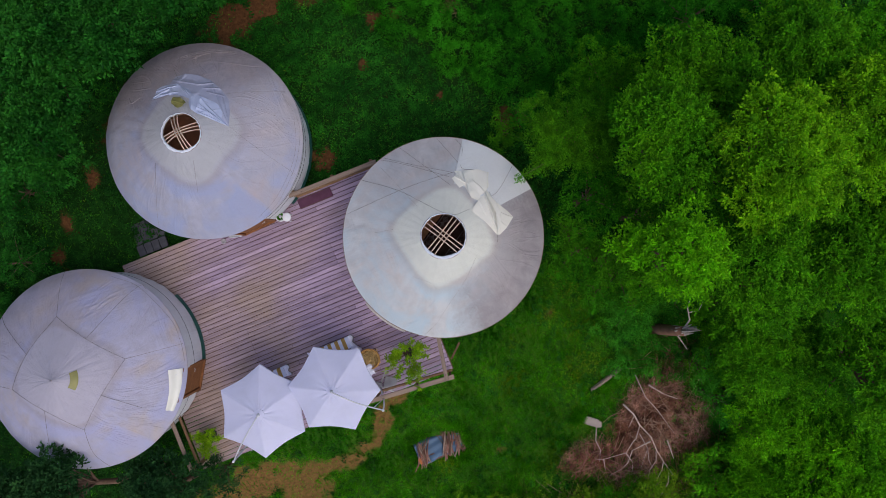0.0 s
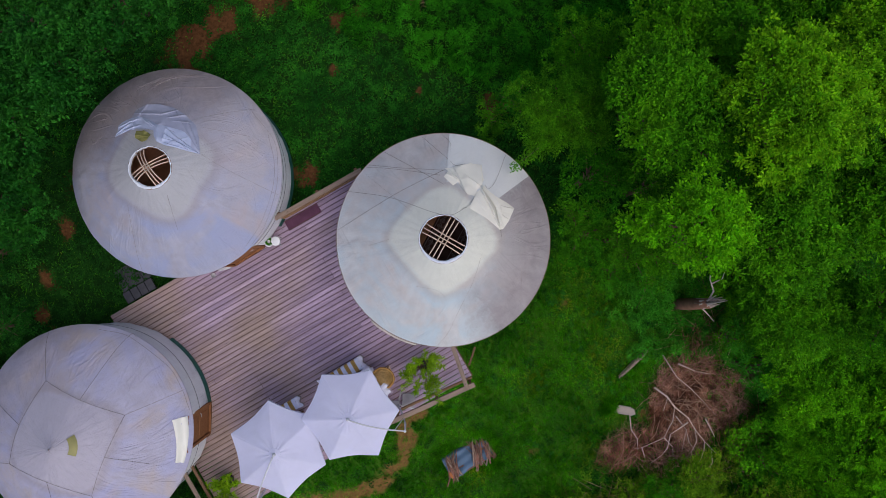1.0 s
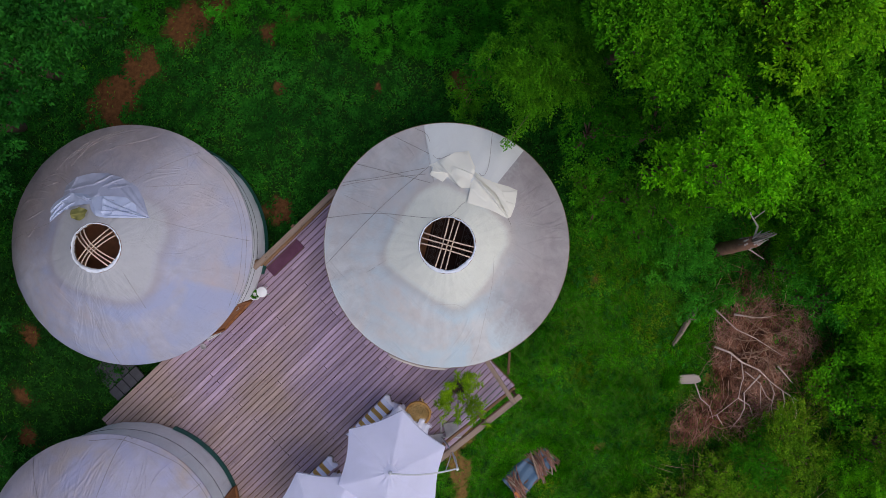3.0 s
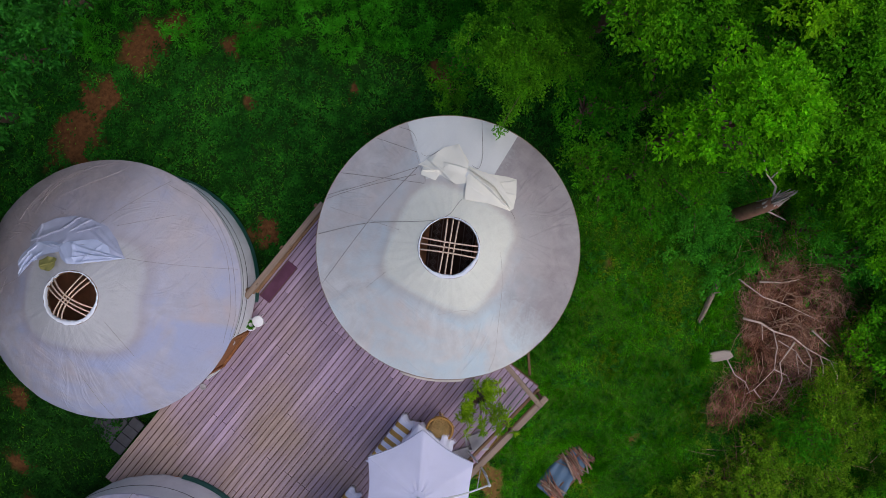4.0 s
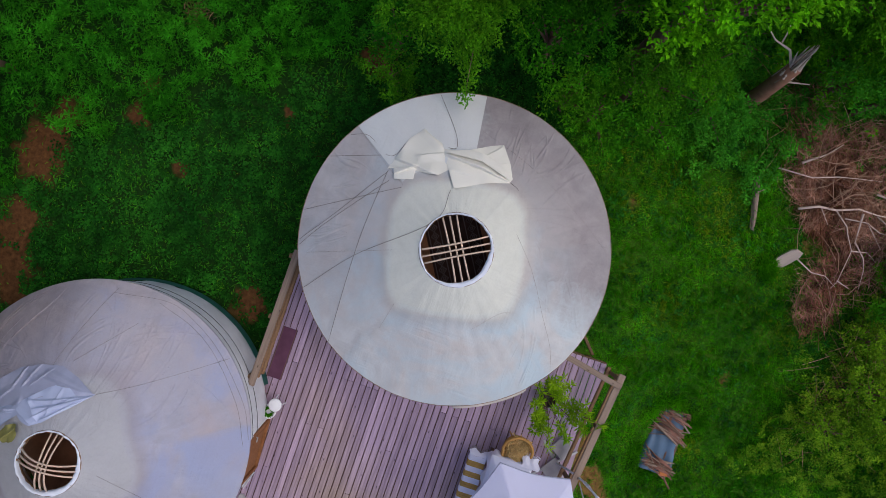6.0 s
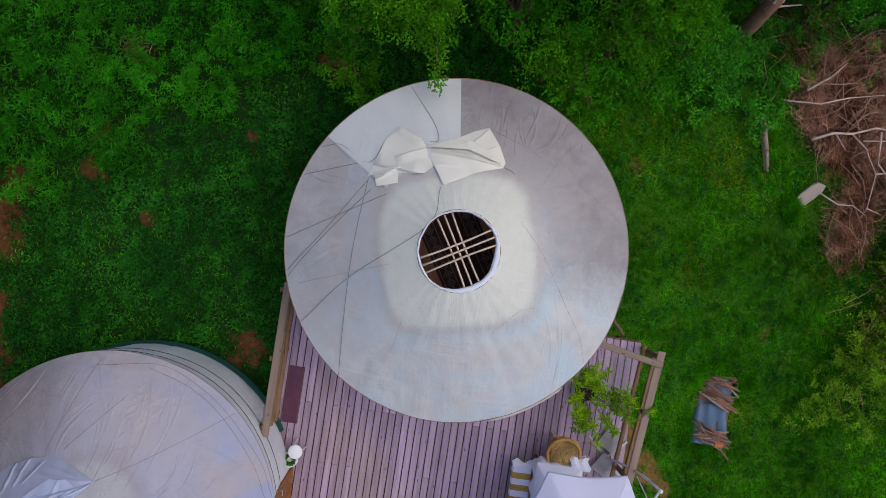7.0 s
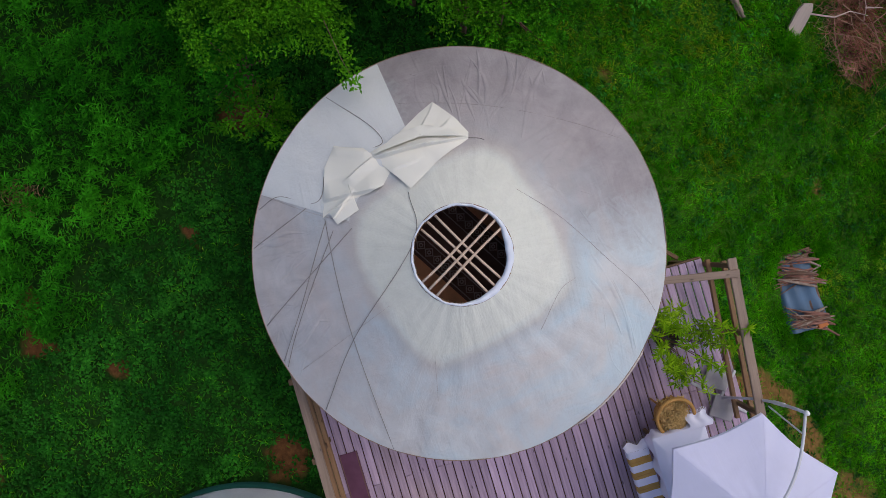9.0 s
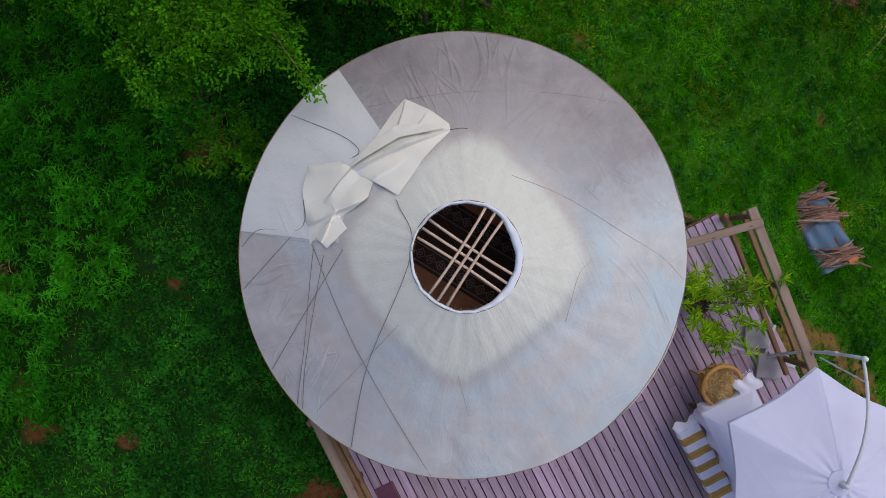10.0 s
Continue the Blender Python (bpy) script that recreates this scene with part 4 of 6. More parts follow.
# ---- parasols ----
def parasol(m, first, reach, mast_top, base, label, tip=1.80):
    """A hexagonal cantilever parasol: cloth, ribs, bent arm over the top, mast on a crossed base."""
    p = thing("cantilever_parasol", m, label, "parasol", "parasols on the deck")
    hub = tip + 0.42

    def cloth(a, t, low=0.0):
        k = (a % 60) / 60
        r = reach * t * (math.cos(radians(30)) / math.cos(radians(30 - a % 60))) * (1 - 0.055 * t * math.sin(math.pi * k))
        z = hub - (hub - tip) * (0.55 * t + 0.45 * t * t) - 0.03 * math.sin(math.pi * k) * t * (1 - t) + math.exp(-4.5 * t) * (0.016 * math.sin(radians(a) * 11 + 2 * math.sin(9 * t)) + 0.010 * math.sin(radians(a) * 19 + 1.0)) * min(1, 8 * t) - low
        return (r * math.cos(radians(a + first)), r * math.sin(radians(a + first)), z)

    g = Geo()
    for side in (0, 1):
        vs = [cloth(a, t, 0.006 * side) for a in range(0, 360, 3) for t in np.linspace(0.015, 1, 15)]
        fs = []
        for i in range(120):
            for k in range(14):
                q = (i * 15 + k, i * 15 + k + 1, (i + 1) % 120 * 15 + k + 1, (i + 1) % 120 * 15 + k)
                fs.append(q if not side else q[::-1])
        g.add(vs, fs)
    canopy = part("canopy", g, M_UMB, p, "white hexagonal cloth canopy", True)
    part("valance", Geo().sheet(72, 1, lambda u, v: (lambda q: (q[0] * (1 + 0.004 * v), q[1] * (1 + 0.004 * v), q[2] - 0.05 * v))(cloth(min(359.999, 360 * u), 1.0))), M_UMB, canopy, smooth=True)
    for k in range(6):
        part("rib", Geo().tube([Vector(cloth(60 * k, t, 0.02)) for t in np.linspace(0.03, 0.98, 6)], 0.009, 5), M_METAL, p)
    for k in range(6):
        part("seam", Geo().tube([Vector(cloth(60 * k, t, -0.003)) for t in np.linspace(0.20, 0.985, 6)], 0.0022, 4), M_UMB, canopy)
    part("hub", Geo().lathe(((0.0, 0.10), (0.03, 0.09), (0.05, 0.02), (0.05, -0.02), (0.0, -0.03)), 16), M_METAL, p, smooth=True, m=pose(0, 0, hub + 0.02))
    part("hub_cap", Geo().lathe(((0.02, 0.02), (0.16, -0.03), (0.165, -0.045)), 18), M_UMB, p, m=pose(0, 0, hub + 0.01))
    inv = m.inverted()
    top, foot = inv @ Vector(mast_top), inv @ Vector(base)
    arm = []
    for t in np.linspace(0, 1, 12):
        q = Vector((0, 0, hub + 0.08)).lerp(top, t)
        arm.append(q + Vector((0, 0, 0.22 * math.sin(math.pi * t))))
    part("arm", Geo().tube(arm, 0.021, 8), M_METAL, p, "white bent tubular arm", True)
    mast = []
    for t in np.linspace(0, 1, 9):
        q = foot.lerp(top, t)
        mast.append(q + (top - foot) * Vector((1, 1, 0)) * 0.25 * math.sin(math.pi * t))
    part("mast", Geo().tube(mast, 0.024, 8), M_METAL, p, "white tubular mast", True)
    part("mast_knob", Geo().lathe(((0.0, 0.045), (0.03, 0.035), (0.042, 0.0), (0.03, -0.035), (0.0, -0.045)), 12), M_WHITE, p, smooth=True, m=Matrix.Translation(top + Vector((0, 0, 0.03))))
    d = (top - foot) * Vector((1, 1, 0))
    low = foot.lerp(top, 0.62)
    part("strut", Geo().tube([low, arm[9]], 0.014, 6), M_METAL, p)
    part("collar", Geo().tube([mast[5], mast[6]], 0.033, 8), M_METAL, p)
    return p


parasol(pose(-6.94, -2.79, 0), 72.0, 1.40, (-8.32, -3.86, 1.75), (-8.15, -3.62, 0.04), "white hexagonal cantilever parasol leaning over the deck")
parasol(pose(-4.68, -2.94, 0), 95.4, 1.375, (-3.56, -4.07, 2.0), (-3.73, -3.68, 0.04), "white hexagonal cantilever parasol beside the railing", 1.93)


def crossed_base(m, arms, slabs):
    b = thing("parasol_base", m, "grey steel cross weighted with concrete slabs", "parasol base", "parasol bases")
    for a in arms:
        part("crossbar", Geo().box(1.1, 0.05, 0.03), M_ALU, b, m=pose(0, 0, 0.016 if a == arms[0] else 0.048, 0, 0, a))
    for x, y, a in slabs:
        part("slab", Geo().box(0.40, 0.40, 0.045, bevel=0.01), M_SLAB, b, "grey concrete slab", m=pose(x, y, 0.09, 0, 0, a))


crossed_base(pose(-3.73, -3.68, 0.0), (45, 135), ((0.37, -0.04, 58), (-0.16, 0.01, 56)))
crossed_base(pose(-8.15, -3.62, 0.0), (60, 150), ((0.3, 0.05, 60), (-0.1, 0.3, 60)))


# ---- furniture on the deck ----
def cloth_drop(sx, sy, h, seed):
    """A cloth over a table: flat top, hanging folds."""
    g, rr = Geo(), np.random.default_rng(seed)
    p = rr.uniform(0, 6.28, 4)
    ring = []
    for k in range(96):
        t = k / 96 * 4
        s, u = int(t), t % 1
        x, y = ((u * 2 - 1, -1), (1, u * 2 - 1), (1 - 2 * u, 1), (-1, 1 - 2 * u))[s]
        ring.append((x, y))
    vs = [(0, 0, h)]
    for level, (grow, z) in enumerate(((0.5, h), (0.99, h), (1.0, h - 0.01), (1.01, h - 0.12), (1.02, h - 0.32))):
        for k, (x, y) in enumerate(ring):
            w = 0.02 * (level - 2) * math.sin(k * 0.9 + p[0]) if level > 2 else 0
            vs.append((x * sx / 2 * grow + w * x, y * sy / 2 * grow + w * y, z + (0.03 * math.sin(k * 0.4 + p[1]) if level == 4 else 0)))
    fs = [(0, 1 + k, 1 + (k + 1) % 96) for k in range(96)]
    for lv in range(4):
        for k in range(96):
            a, b = 1 + lv * 96 + k, 1 + lv * 96 + (k + 1) % 96
            fs.append((a, a + 96, b + 96, b))
    return g.add(vs, fs)


def table(m, sx, sy, loose=False):
    t = thing("table", m, "timber garden table under a white cloth", "table", "tables on the deck")
    part("tabletop", Geo().box(sx, sy, 0.035), M_JOIST, t, m=pose(0, 0, 0.715))
    for x in (-1, 1):
        for y in (-1, 1):
            part("leg", Geo().box(0.06, 0.06, 0.70), M_JOIST, t, m=pose(x * (sx / 2 - 0.08), y * (sy / 2 - 0.08), 0.35))
    cloth = cloth_drop(sx + 0.04, sy + 0.04, 0.742, 4)
    if loose:
        cloth.sheet(12, 16, lambda u, v: (sx / 2 - 0.02 + u * (0.22 + 0.015 * math.sin(9 * v)), -sy / 2 - 0.14 - 0.03 * math.sin(6 * u) + v * (0.40 - 0.06 * u), 0.748 - 0.10 * u * u - 0.02 * u * math.sin(14 * v)))
        for k in range(20):
            x, y = sx / 2 + 0.195 + 0.015 * math.sin(9 * k / 19), -sy / 2 - 0.14 + 0.34 * k / 19
            cloth.tube([(x, y, 0.645), (x + 0.05, y + 0.008 * math.sin(2 * k), 0.62)], 0.004, 4)
    c = single("tablecloth", cloth, M_CLOTH, "white tablecloth hanging in folds", "tablecloth", m, smooth=True)
    return t


def bench(m, length, width):
    """A bench under a striped woven blanket with a fringe."""
    b = thing("bench", m, "bench under a mustard and white striped blanket", "bench", "benches on the deck")
    part("seat", Geo().box(length, width - 0.04, 0.04), M_JOIST, b, m=pose(0, 0, 0.43))
    for x in (-1, 1):
        for y in (-1, 1):
            part("leg", Geo().box(0.05, 0.05, 0.41), M_JOIST, b, m=pose(x * (length / 2 - 0.1), y * (width / 2 - 0.07), 0.205))
    bl = thing("striped_blanket", m, "mustard and white striped blanket with a knotted fringe", "blanket", "blankets")
    n = 11
    for k in range(n):
        x0 = -length / 2 + length * k / n
        mat, w = (M_CLOTH, length / n)
        wide = k % 2 == 0
        mat = M_CLOTH if wide else M_YELLOW
        span = length / n

        def strip(u, v, x0=x0, span=span):
            y = (v * 2 - 1) * (width / 2 + 0.10)
            drop = max(0.0, abs(y) - width / 2)
            return (x0 + u * span, math.copysign(min(abs(y), width / 2 + 0.012), y), 0.470 - drop * 1.6 + 0.006 * math.sin(21 * (x0 + u * span)) + 0.004 * math.sin(30 * y))

        part("stripe", Geo().sheet(4, 16, strip), mat, bl, smooth=True)
        if not wide:
            part("thin_stripe", Geo().box(0.012, width - 0.02, 0.004), M_WICKER, bl, m=pose(x0 + span / 2, 0, 0.482))
    for e in (-1, 1):
        fr, x = Geo(), e * length / 2

        def hem(u, v, x=x, e=e):
            y = (v - 0.5) * width * (1.05 + 0.16 * u)
            return (x + e * u * (0.10 + 0.03 * math.sin(9 * v + e)), y, 0.472 - 0.10 * u * u + 0.028 * u * math.sin(13 * v + 2 * e))

        part("end_flap", Geo().sheet(8, 24, hem), M_CLOTH, bl, smooth=True)
        for k in range(24):
            a = Vector(hem(1.0, k / 23))
            fr.tube([a, a + Vector((e * 0.025, 0.006 * math.sin(2.1 * k), -0.012)), a + Vector((e * 0.045, 0.012 * math.sin(2.3 * k), -0.035))], 0.0045, 4)
        part("fringe", fr, M_ROPE, bl)["kind"] = "stuff"


table(pose(-4.50, -2.62, 0), 1.35, 0.86, True)
bench(pose(-4.68, -1.97, 0, 0, 0, 1), 1.30, 0.36)
table(pose(-7.0, -2.75, 0), 1.35, 0.82)
bench(pose(-6.95, -2.05, 0), 1.32, 0.31)


def wicker_chair(m):
    c = thing("wicker_chair", m, "golden wicker tub chair with a blond sheepskin", "chair")
    part("seat", Geo().lathe(((0.0, 0.40), (0.26, 0.40), (0.28, 0.37), (0.26, 0.33), (0.0, 0.33)), 24), M_WICKER, c, smooth=True)
    for a in (45, 135, 225, 315):
        part("leg", Geo().tube([(0.22 * math.cos(radians(a)), 0.22 * math.sin(radians(a)), 0.36), (0.26 * math.cos(radians(a)), 0.26 * math.sin(radians(a)), 0.0)], 0.018, 6), M_WICKER, c)
    pts = [(0.31 * math.cos(radians(a)), 0.33 * math.sin(radians(a)), 0.62 + 0.12 * max(0, math.cos(radians(a - 90)))) for a in range(-40, 221, 10)]
    part("arm_rail", Geo().tube(pts, 0.032, 8), M_WICKER, c, smooth=True)
    for k in range(0, len(pts), 2):
        part("strand", Geo().tube([pts[k], (pts[k][0] * 0.85, pts[k][1] * 0.85, 0.38)], 0.008, 5), M_WICKER, c)
    for h in (0.45, 0.52):
        part("weave", Geo().tube([(x * (0.86 + (h - 0.38) * 0.5), y * (0.86 + (h - 0.38) * 0.5), h) for x, y, z in pts], 0.010, 5), M_WICKER, c)
    rr = np.random.default_rng(6)
    n = 4200
    v = rr.uniform(0, 1, n)
    y = -0.32 + 0.60 * v
    x = rr.uniform(-1, 1, n) * (0.25 - 0.07 * v + 0.03 * np.sin(13 * v))
    top = 0.46 + 0.24 * np.clip(1 - (x / 0.30) ** 2 - ((y - 0.03) / 0.40) ** 2, 0, 1) + 0.02 * np.sin(20 * x) * np.sin(17 * y)
    z = 0.42 + (top - 0.42) * rr.uniform(0, 1, n) ** 0.3
    d = np.c_[rr.normal(0, 0.7, n), rr.normal(0, 0.7, n), np.full(n, 0.8)]
    me = leaf_mesh("fleece", np.c_[x, y, z], d, 0.075, 0.034, M_FUR, rr)
    sk = new("sheepskin", me)
    sk.matrix_basis = m
    tagged(sk, "blond shaggy sheepskin lying in the wicker chair", "sheepskin")


def leaf_mesh(name, base, dirs, length, width, mat, rr, droop=0.25):
    """Many folded lance-shaped leaves: three points round a midrib each."""
    n = len(base)
    d = dirs / np.linalg.norm(dirs, axis=1, keepdims=True)
    side = np.cross(d, np.c_[rr.normal(0, 0.35, n), rr.normal(0, 0.35, n), np.ones(n)])
    side /= np.linalg.norm(side, axis=1, keepdims=True) + 1e-9
    up = np.cross(side, d)
    ln = (np.asarray(length) * np.ones(n) * rr.uniform(0.7, 1.25, n))[:, None]
    wd = (np.asarray(width) * np.ones(n) * rr.uniform(0.75, 1.2, n))[:, None]
    mid = base + d * ln * 0.45
    tip = base + d * ln - np.array([0, 0, 1]) * ln * droop
    v = np.stack([base, mid + side * wd / 2 + up * wd * 0.18, tip, mid - side * wd / 2 + up * wd * 0.18], 1).reshape(-1, 3)
    o = np.arange(n)[:, None] * 4
    return fast_mesh(name, v, np.concatenate([o + [0, 2, 1], o + [0, 3, 2]]), mat)


wicker_chair(pose(-3.62, -2.68, 0, 0, 0, 262))


def pot_plant(m, height, spread, count, label, mat, seed, lean=(0, 0)):
    """A leafy shrub in a pot: several thin stems with long leaves in whorls."""
    p = thing("potted_plant", m, label, "plant", "potted plants")
    part("pot", Geo().lathe(((0.0, 0.0), (0.14, 0.0), (0.19, 0.30), (0.205, 0.30), (0.205, 0.34), (0.18, 0.34), (0.17, 0.29), (0.0, 0.28)), 24), M_DARKPOT, p, smooth=True)
    rr = np.random.default_rng(seed)
    base, dirs = [], []
    for k in range(count):
        a, q = rr.uniform(0, 6.283), spread * math.sqrt(rr.uniform(0.02, 1))
        tip = Vector((q * math.cos(a) + lean[0], q * math.sin(a) + lean[1], height * rr.uniform(0.55, 1.0)))
        root = Vector((0.06 * math.cos(a), 0.06 * math.sin(a), 0.28))
        pts = [root.lerp(tip, t) + Vector((0, 0, 0.12 * math.sin(math.pi * t))) for t in np.linspace(0, 1, 6)]
        part("stem", Geo().tube(pts, [0.008, 0.007, 0.006, 0.005, 0.004, 0.003], 4), M_BARK, p)
        for j in range(40):
            t = (0.62, 0.82, 1.0)[j % 3] + rr.normal(0, 0.02)
            w = pts[0].lerp(pts[5], t) + Vector((0, 0, 0.12 * math.sin(math.pi * t)))
            base.append(w)
            b = rr.uniform(0, 6.283)
            dirs.append((math.cos(b), math.sin(b), rr.uniform(-0.1, 0.5)))
    lf = new("leaves", leaf_mesh("leaves", np.array(base), np.array(dirs), 0.145, 0.027, mat, rr))
    lf.parent = p
    lf["kind"] = "stuff"


M_OLEANDER = leafy("oleander_leaves", (0.13, 0.36, 0.010), (0.28, 0.52, 0.015), (0.48, 0.64, 0.03), tufts=0.2)
pot_plant(pose(-2.38, -3.0, 0), 1.15, 0.80, 34, "bushy green potted shrub with long leaves", M_OLEANDER, 3, (-0.08, -0.34))
pot_plant(pose(-9.4, -3.1, 0), 0.8, 0.55, 20, "light green potted shrub at the deck edge", M_OLEANDER, 5)


single("timber_offcut", Geo().box(0.62, 0.07, 0.05, bevel=0.008), M_JOIST, "brown timber offcut leaning at the deck corner", "timber", pose(-1.02, -3.62, -0.45, 0, 18, 40))


def mat_thing():
    t = thing("doormat", pose(-3.40, 2.82, 0.0), "flat purple-brown doormat on the deck boards", "doormat")
    part("mat", Geo().box(1.16, 0.34, 0.014, bevel=0.005), M_MAT, t, m=pose(0, 0, 0.009))
    part("border", Geo().box(1.16, 0.02, 0.006), M_RUG, t, m=pose(0, -0.15, 0.018))
    part("border", Geo().box(1.16, 0.02, 0.006), M_RUG, t, m=pose(0, 0.15, 0.018))


mat_thing()


def white_planters():
    st = thing("stool", pose(-4.42, 2.53, 0), "small round white stool by the yurt wall", "stool")
    part("seat", Geo().lathe(((0.0, 0.40), (0.13, 0.40), (0.145, 0.385), (0.13, 0.36), (0.0, 0.36)), 28), M_WHITE, st, smooth=True)
    for a in (30, 150, 270):
        part("leg", Geo().tube([(0.09 * math.cos(radians(a)), 0.09 * math.sin(radians(a)), 0.37), (0.14 * math.cos(radians(a)), 0.14 * math.sin(radians(a)), 0)], 0.013, 6), M_WHITE, st)
    pot = thing("flower_pot", pose(-4.64, 2.64, 0), "white pot with a small green plant", "pot")
    part("pot", Geo().lathe(((0.0, 0.0), (0.10, 0.0), (0.14, 0.22), (0.16, 0.22), (0.16, 0.25), (0.125, 0.25), (0.11, 0.19), (0.0, 0.19)), 28), M_WHITE, pot, smooth=True)
    rr = np.random.default_rng(2)
    a = rr.uniform(0, 6.283, 160)
    b = np.c_[0.05 * np.cos(a), 0.05 * np.sin(a), rr.uniform(0.2, 0.3, 160)]
    lf = new("leaves", leaf_mesh("leaves", b, np.c_[np.cos(a), np.sin(a), rr.uniform(0, 1.5, 160)], 0.09, 0.02, M_MID, rr))
    lf.parent = pot


white_planters()


def door_clutter():
    t = thing("shoe_tray", pose(-6.28, 2.67, 0.0, 0, 0, -15), "low white tray beside the yurt door", "tray")
    part("tray", Geo().box(0.42, 0.16, 0.03), M_WHITE, t, m=pose(0, 0, 0.018))
    for y in (-0.075, 0.075):
        part("lip", Geo().box(0.42, 0.014, 0.05), M_WHITE, t, m=pose(0, y, 0.058))
    b = single("water_bowl", Geo().lathe(((0.0, 0.012), (0.05, 0.012), (0.075, 0.05), (0.085, 0.05), (0.06, 0.0), (0.0, 0.0)), 20), M_SLAB, "small round grey bowl on the deck", "bowl", pose(-6.70, 2.62, 0.002), smooth=True)


door_clutter()


def steps():
    s = thing("garden_steps", pose(-9.0, 3.65, -0.34), "grey weathered timber steps against the deck", "steps")
    for k, (y, z) in enumerate(((-0.28, 0.20), (0.12, 0.10), (0.48, 0.03))):
        for j in range(4):
            part("tread", Geo().box(0.24, 0.36, 0.05), M_PALLET, s, m=pose(-0.38 + 0.255 * j, y, z, 0, 0, random.uniform(-2, 2)))
        part("riser", Geo().box(1.0, 0.04, z), M_PALLET, s, m=pose(0, y + 0.12, z / 2 - 0.02))


steps()


# ---- garden litter ----
def gz(x, y):
    return float(ground_z(x, y))


def wood_stack():
    cx, cy = -3.02, -7.08
    z = gz(cx, cy)
    s = thing("wood_stack", pose(cx, cy, z), "low stack of sticks half covered by a blue tarpaulin", "wood stack")
    for k in range(5):
        part("log", Geo().tube([(-0.8, -0.36 + 0.18 * k, 0.08), (0.8, -0.36 + 0.18 * k, 0.09)], 0.085, 8), M_BARK, s, smooth=True)
    part("tarpaulin", Geo().sheet(30, 18, lambda u, v: ((u - 0.5) * 1.74, (v - 0.5) * 0.92 * (1 + 0.05 * math.sin(7 * u)), 0.20 + 0.03 * math.sin(11 * u + 4 * v) + 0.02 * math.sin(17 * v - 5 * u) - 0.16 * max(0, abs(v - 0.5) * 2 - 0.85) / 0.15)), M_TARP, s, "creased blue tarpaulin", True)
    rr = np.random.default_rng(5)
    for side, slant, n in ((-0.62, 0.30, 40), (0.34, 0.24, 36), (0.80, 0.12, 22)):
        for k in range(n):
            x, a = side + rr.uniform(-0.16, 0.16), slant + rr.normal(0, 0.3)
            l, h = rr.uniform(0.16, 0.50), 0.245 + 0.020 * (k % 5)
            c, big = rr.uniform(-0.12, 0.12), k % 3 == 0
            pts = [(x - a * l, c - l, h - 0.02), (x + rr.uniform(-0.03, 0.03), c + rr.uniform(-0.1, 0.1), h + 0.02), (x + a * l, c + l, h - 0.01)]
            part("bark_piece" if big else "stick", Geo().tube(pts, [0.022, 0.036, 0.010] if big else [0.015, 0.013, 0.008], 6), M_LOG if k % 4 == 0 else (M_BARK if k % 4 == 1 else M_STICK), s)
    b = single("brick", Geo().box(0.22, 0.12, 0.10, bevel=0.008), M_TERRA, "orange brick lying on the wood stack", "brick", pose(-3.83, -7.30, gz(-3.02, -7.08) + 0.27, 0, 0, 100))


wood_stack()


def snag():
    t = thing("broken_trunk", pose(5.75, -5.71, gz(5.75, -5.71) - 0.1), "broken standing dead trunk with a torn pale top", "tree trunk")
    part("trunk", Geo().tube([(0, 0, 0), (0.10, 0.01, 0.7), (0.22, 0.02, 1.4), (0.33, 0.03, 2.0)], [0.21, 0.19, 0.18, 0.16], 10), M_REDBARK, t, smooth=True)
    rr = np.random.default_rng(3)
    for k in range(34):
        a = rr.uniform(0, 6.283)
        q = 0.13 * math.sqrt(rr.uniform(0.1, 1))
        x, y, low = 0.27 + q * math.cos(a), 0.03 + q * math.sin(a), rr.uniform(1.35, 1.9)
        top = rr.uniform(2.1, 2.95) - 0.5 * max(0, -math.sin(a))
        part("splinter", Geo().tube([(x - 0.05, y * 1.2, low), (x + 0.07, y, 2.0), (x + 0.16 + rr.uniform(0, 0.10), y + 0.06 + rr.uniform(-0.05, 0.05), top)], [0.035, 0.032, 0.006], 5), M_TORN if k % 4 else M_STUMP, t)
    part("branch", Geo().tube([(0.22, 0.0, 1.3), (0.35, -0.35, 1.2), (0.42, -0.75, 1.25)], [0.03, 0.022, 0.012], 5), M_BRUSH_PALE, t)
    part("branch", Geo().tube([(0.3, 0.05, 1.9), (0.55, 0.35, 2.2), (0.6, 0.75, 2.3), (0.78, 1.05, 2.4)], [0.035, 0.028, 0.02, 0.01], 5), M_BRUSH_PALE, t)
    part("branch", Geo().tube([(0.6, 0.6, 2.3), (0.85, 0.62, 2.5), (1.05, 0.8, 2.5)], [0.02, 0.015, 0.008], 5), M_BRUSH_PALE, t)


snag()
L2 = Geo()
for off, wide, cut in ((0.0, 1.0, 1.0), (0.045, 0.6, 0.8), (-0.05, 0.5, 0.9)):
    L2.tube([(x, y + off, gz(x, y) + h + 0.05 - abs(off) * 0.5) for x, y, h in ((2.86, -6.90, 0.03), (3.25, -6.80, 0.07), (3.7, -6.66, 0.09), (2.86 + 1.27 * cut, -6.90 + 0.37 * cut, 0.10))], [0.028 * wide, 0.060 * wide, 0.082 * wide, 0.076 * wide], 7)
L2.tube([(3.75, -6.66, gz(3.75, -6.66) + 0.12), (3.9, -6.82, gz(3.9, -6.82) + 0.2)], [0.022, 0.010], 5)
single("fallen_log", L2, M_LOG, "weathered grey-brown fallen log in the grass", "log", smooth=True)
z0 = gz(2.2, -7.85)
lean_m = Matrix.Translation((2.16, -7.76, z0 - 0.04)) @ (Vector((0.63, -0.38, 0.50)).to_track_quat("X", "Z").to_matrix().to_4x4())
board = Geo()
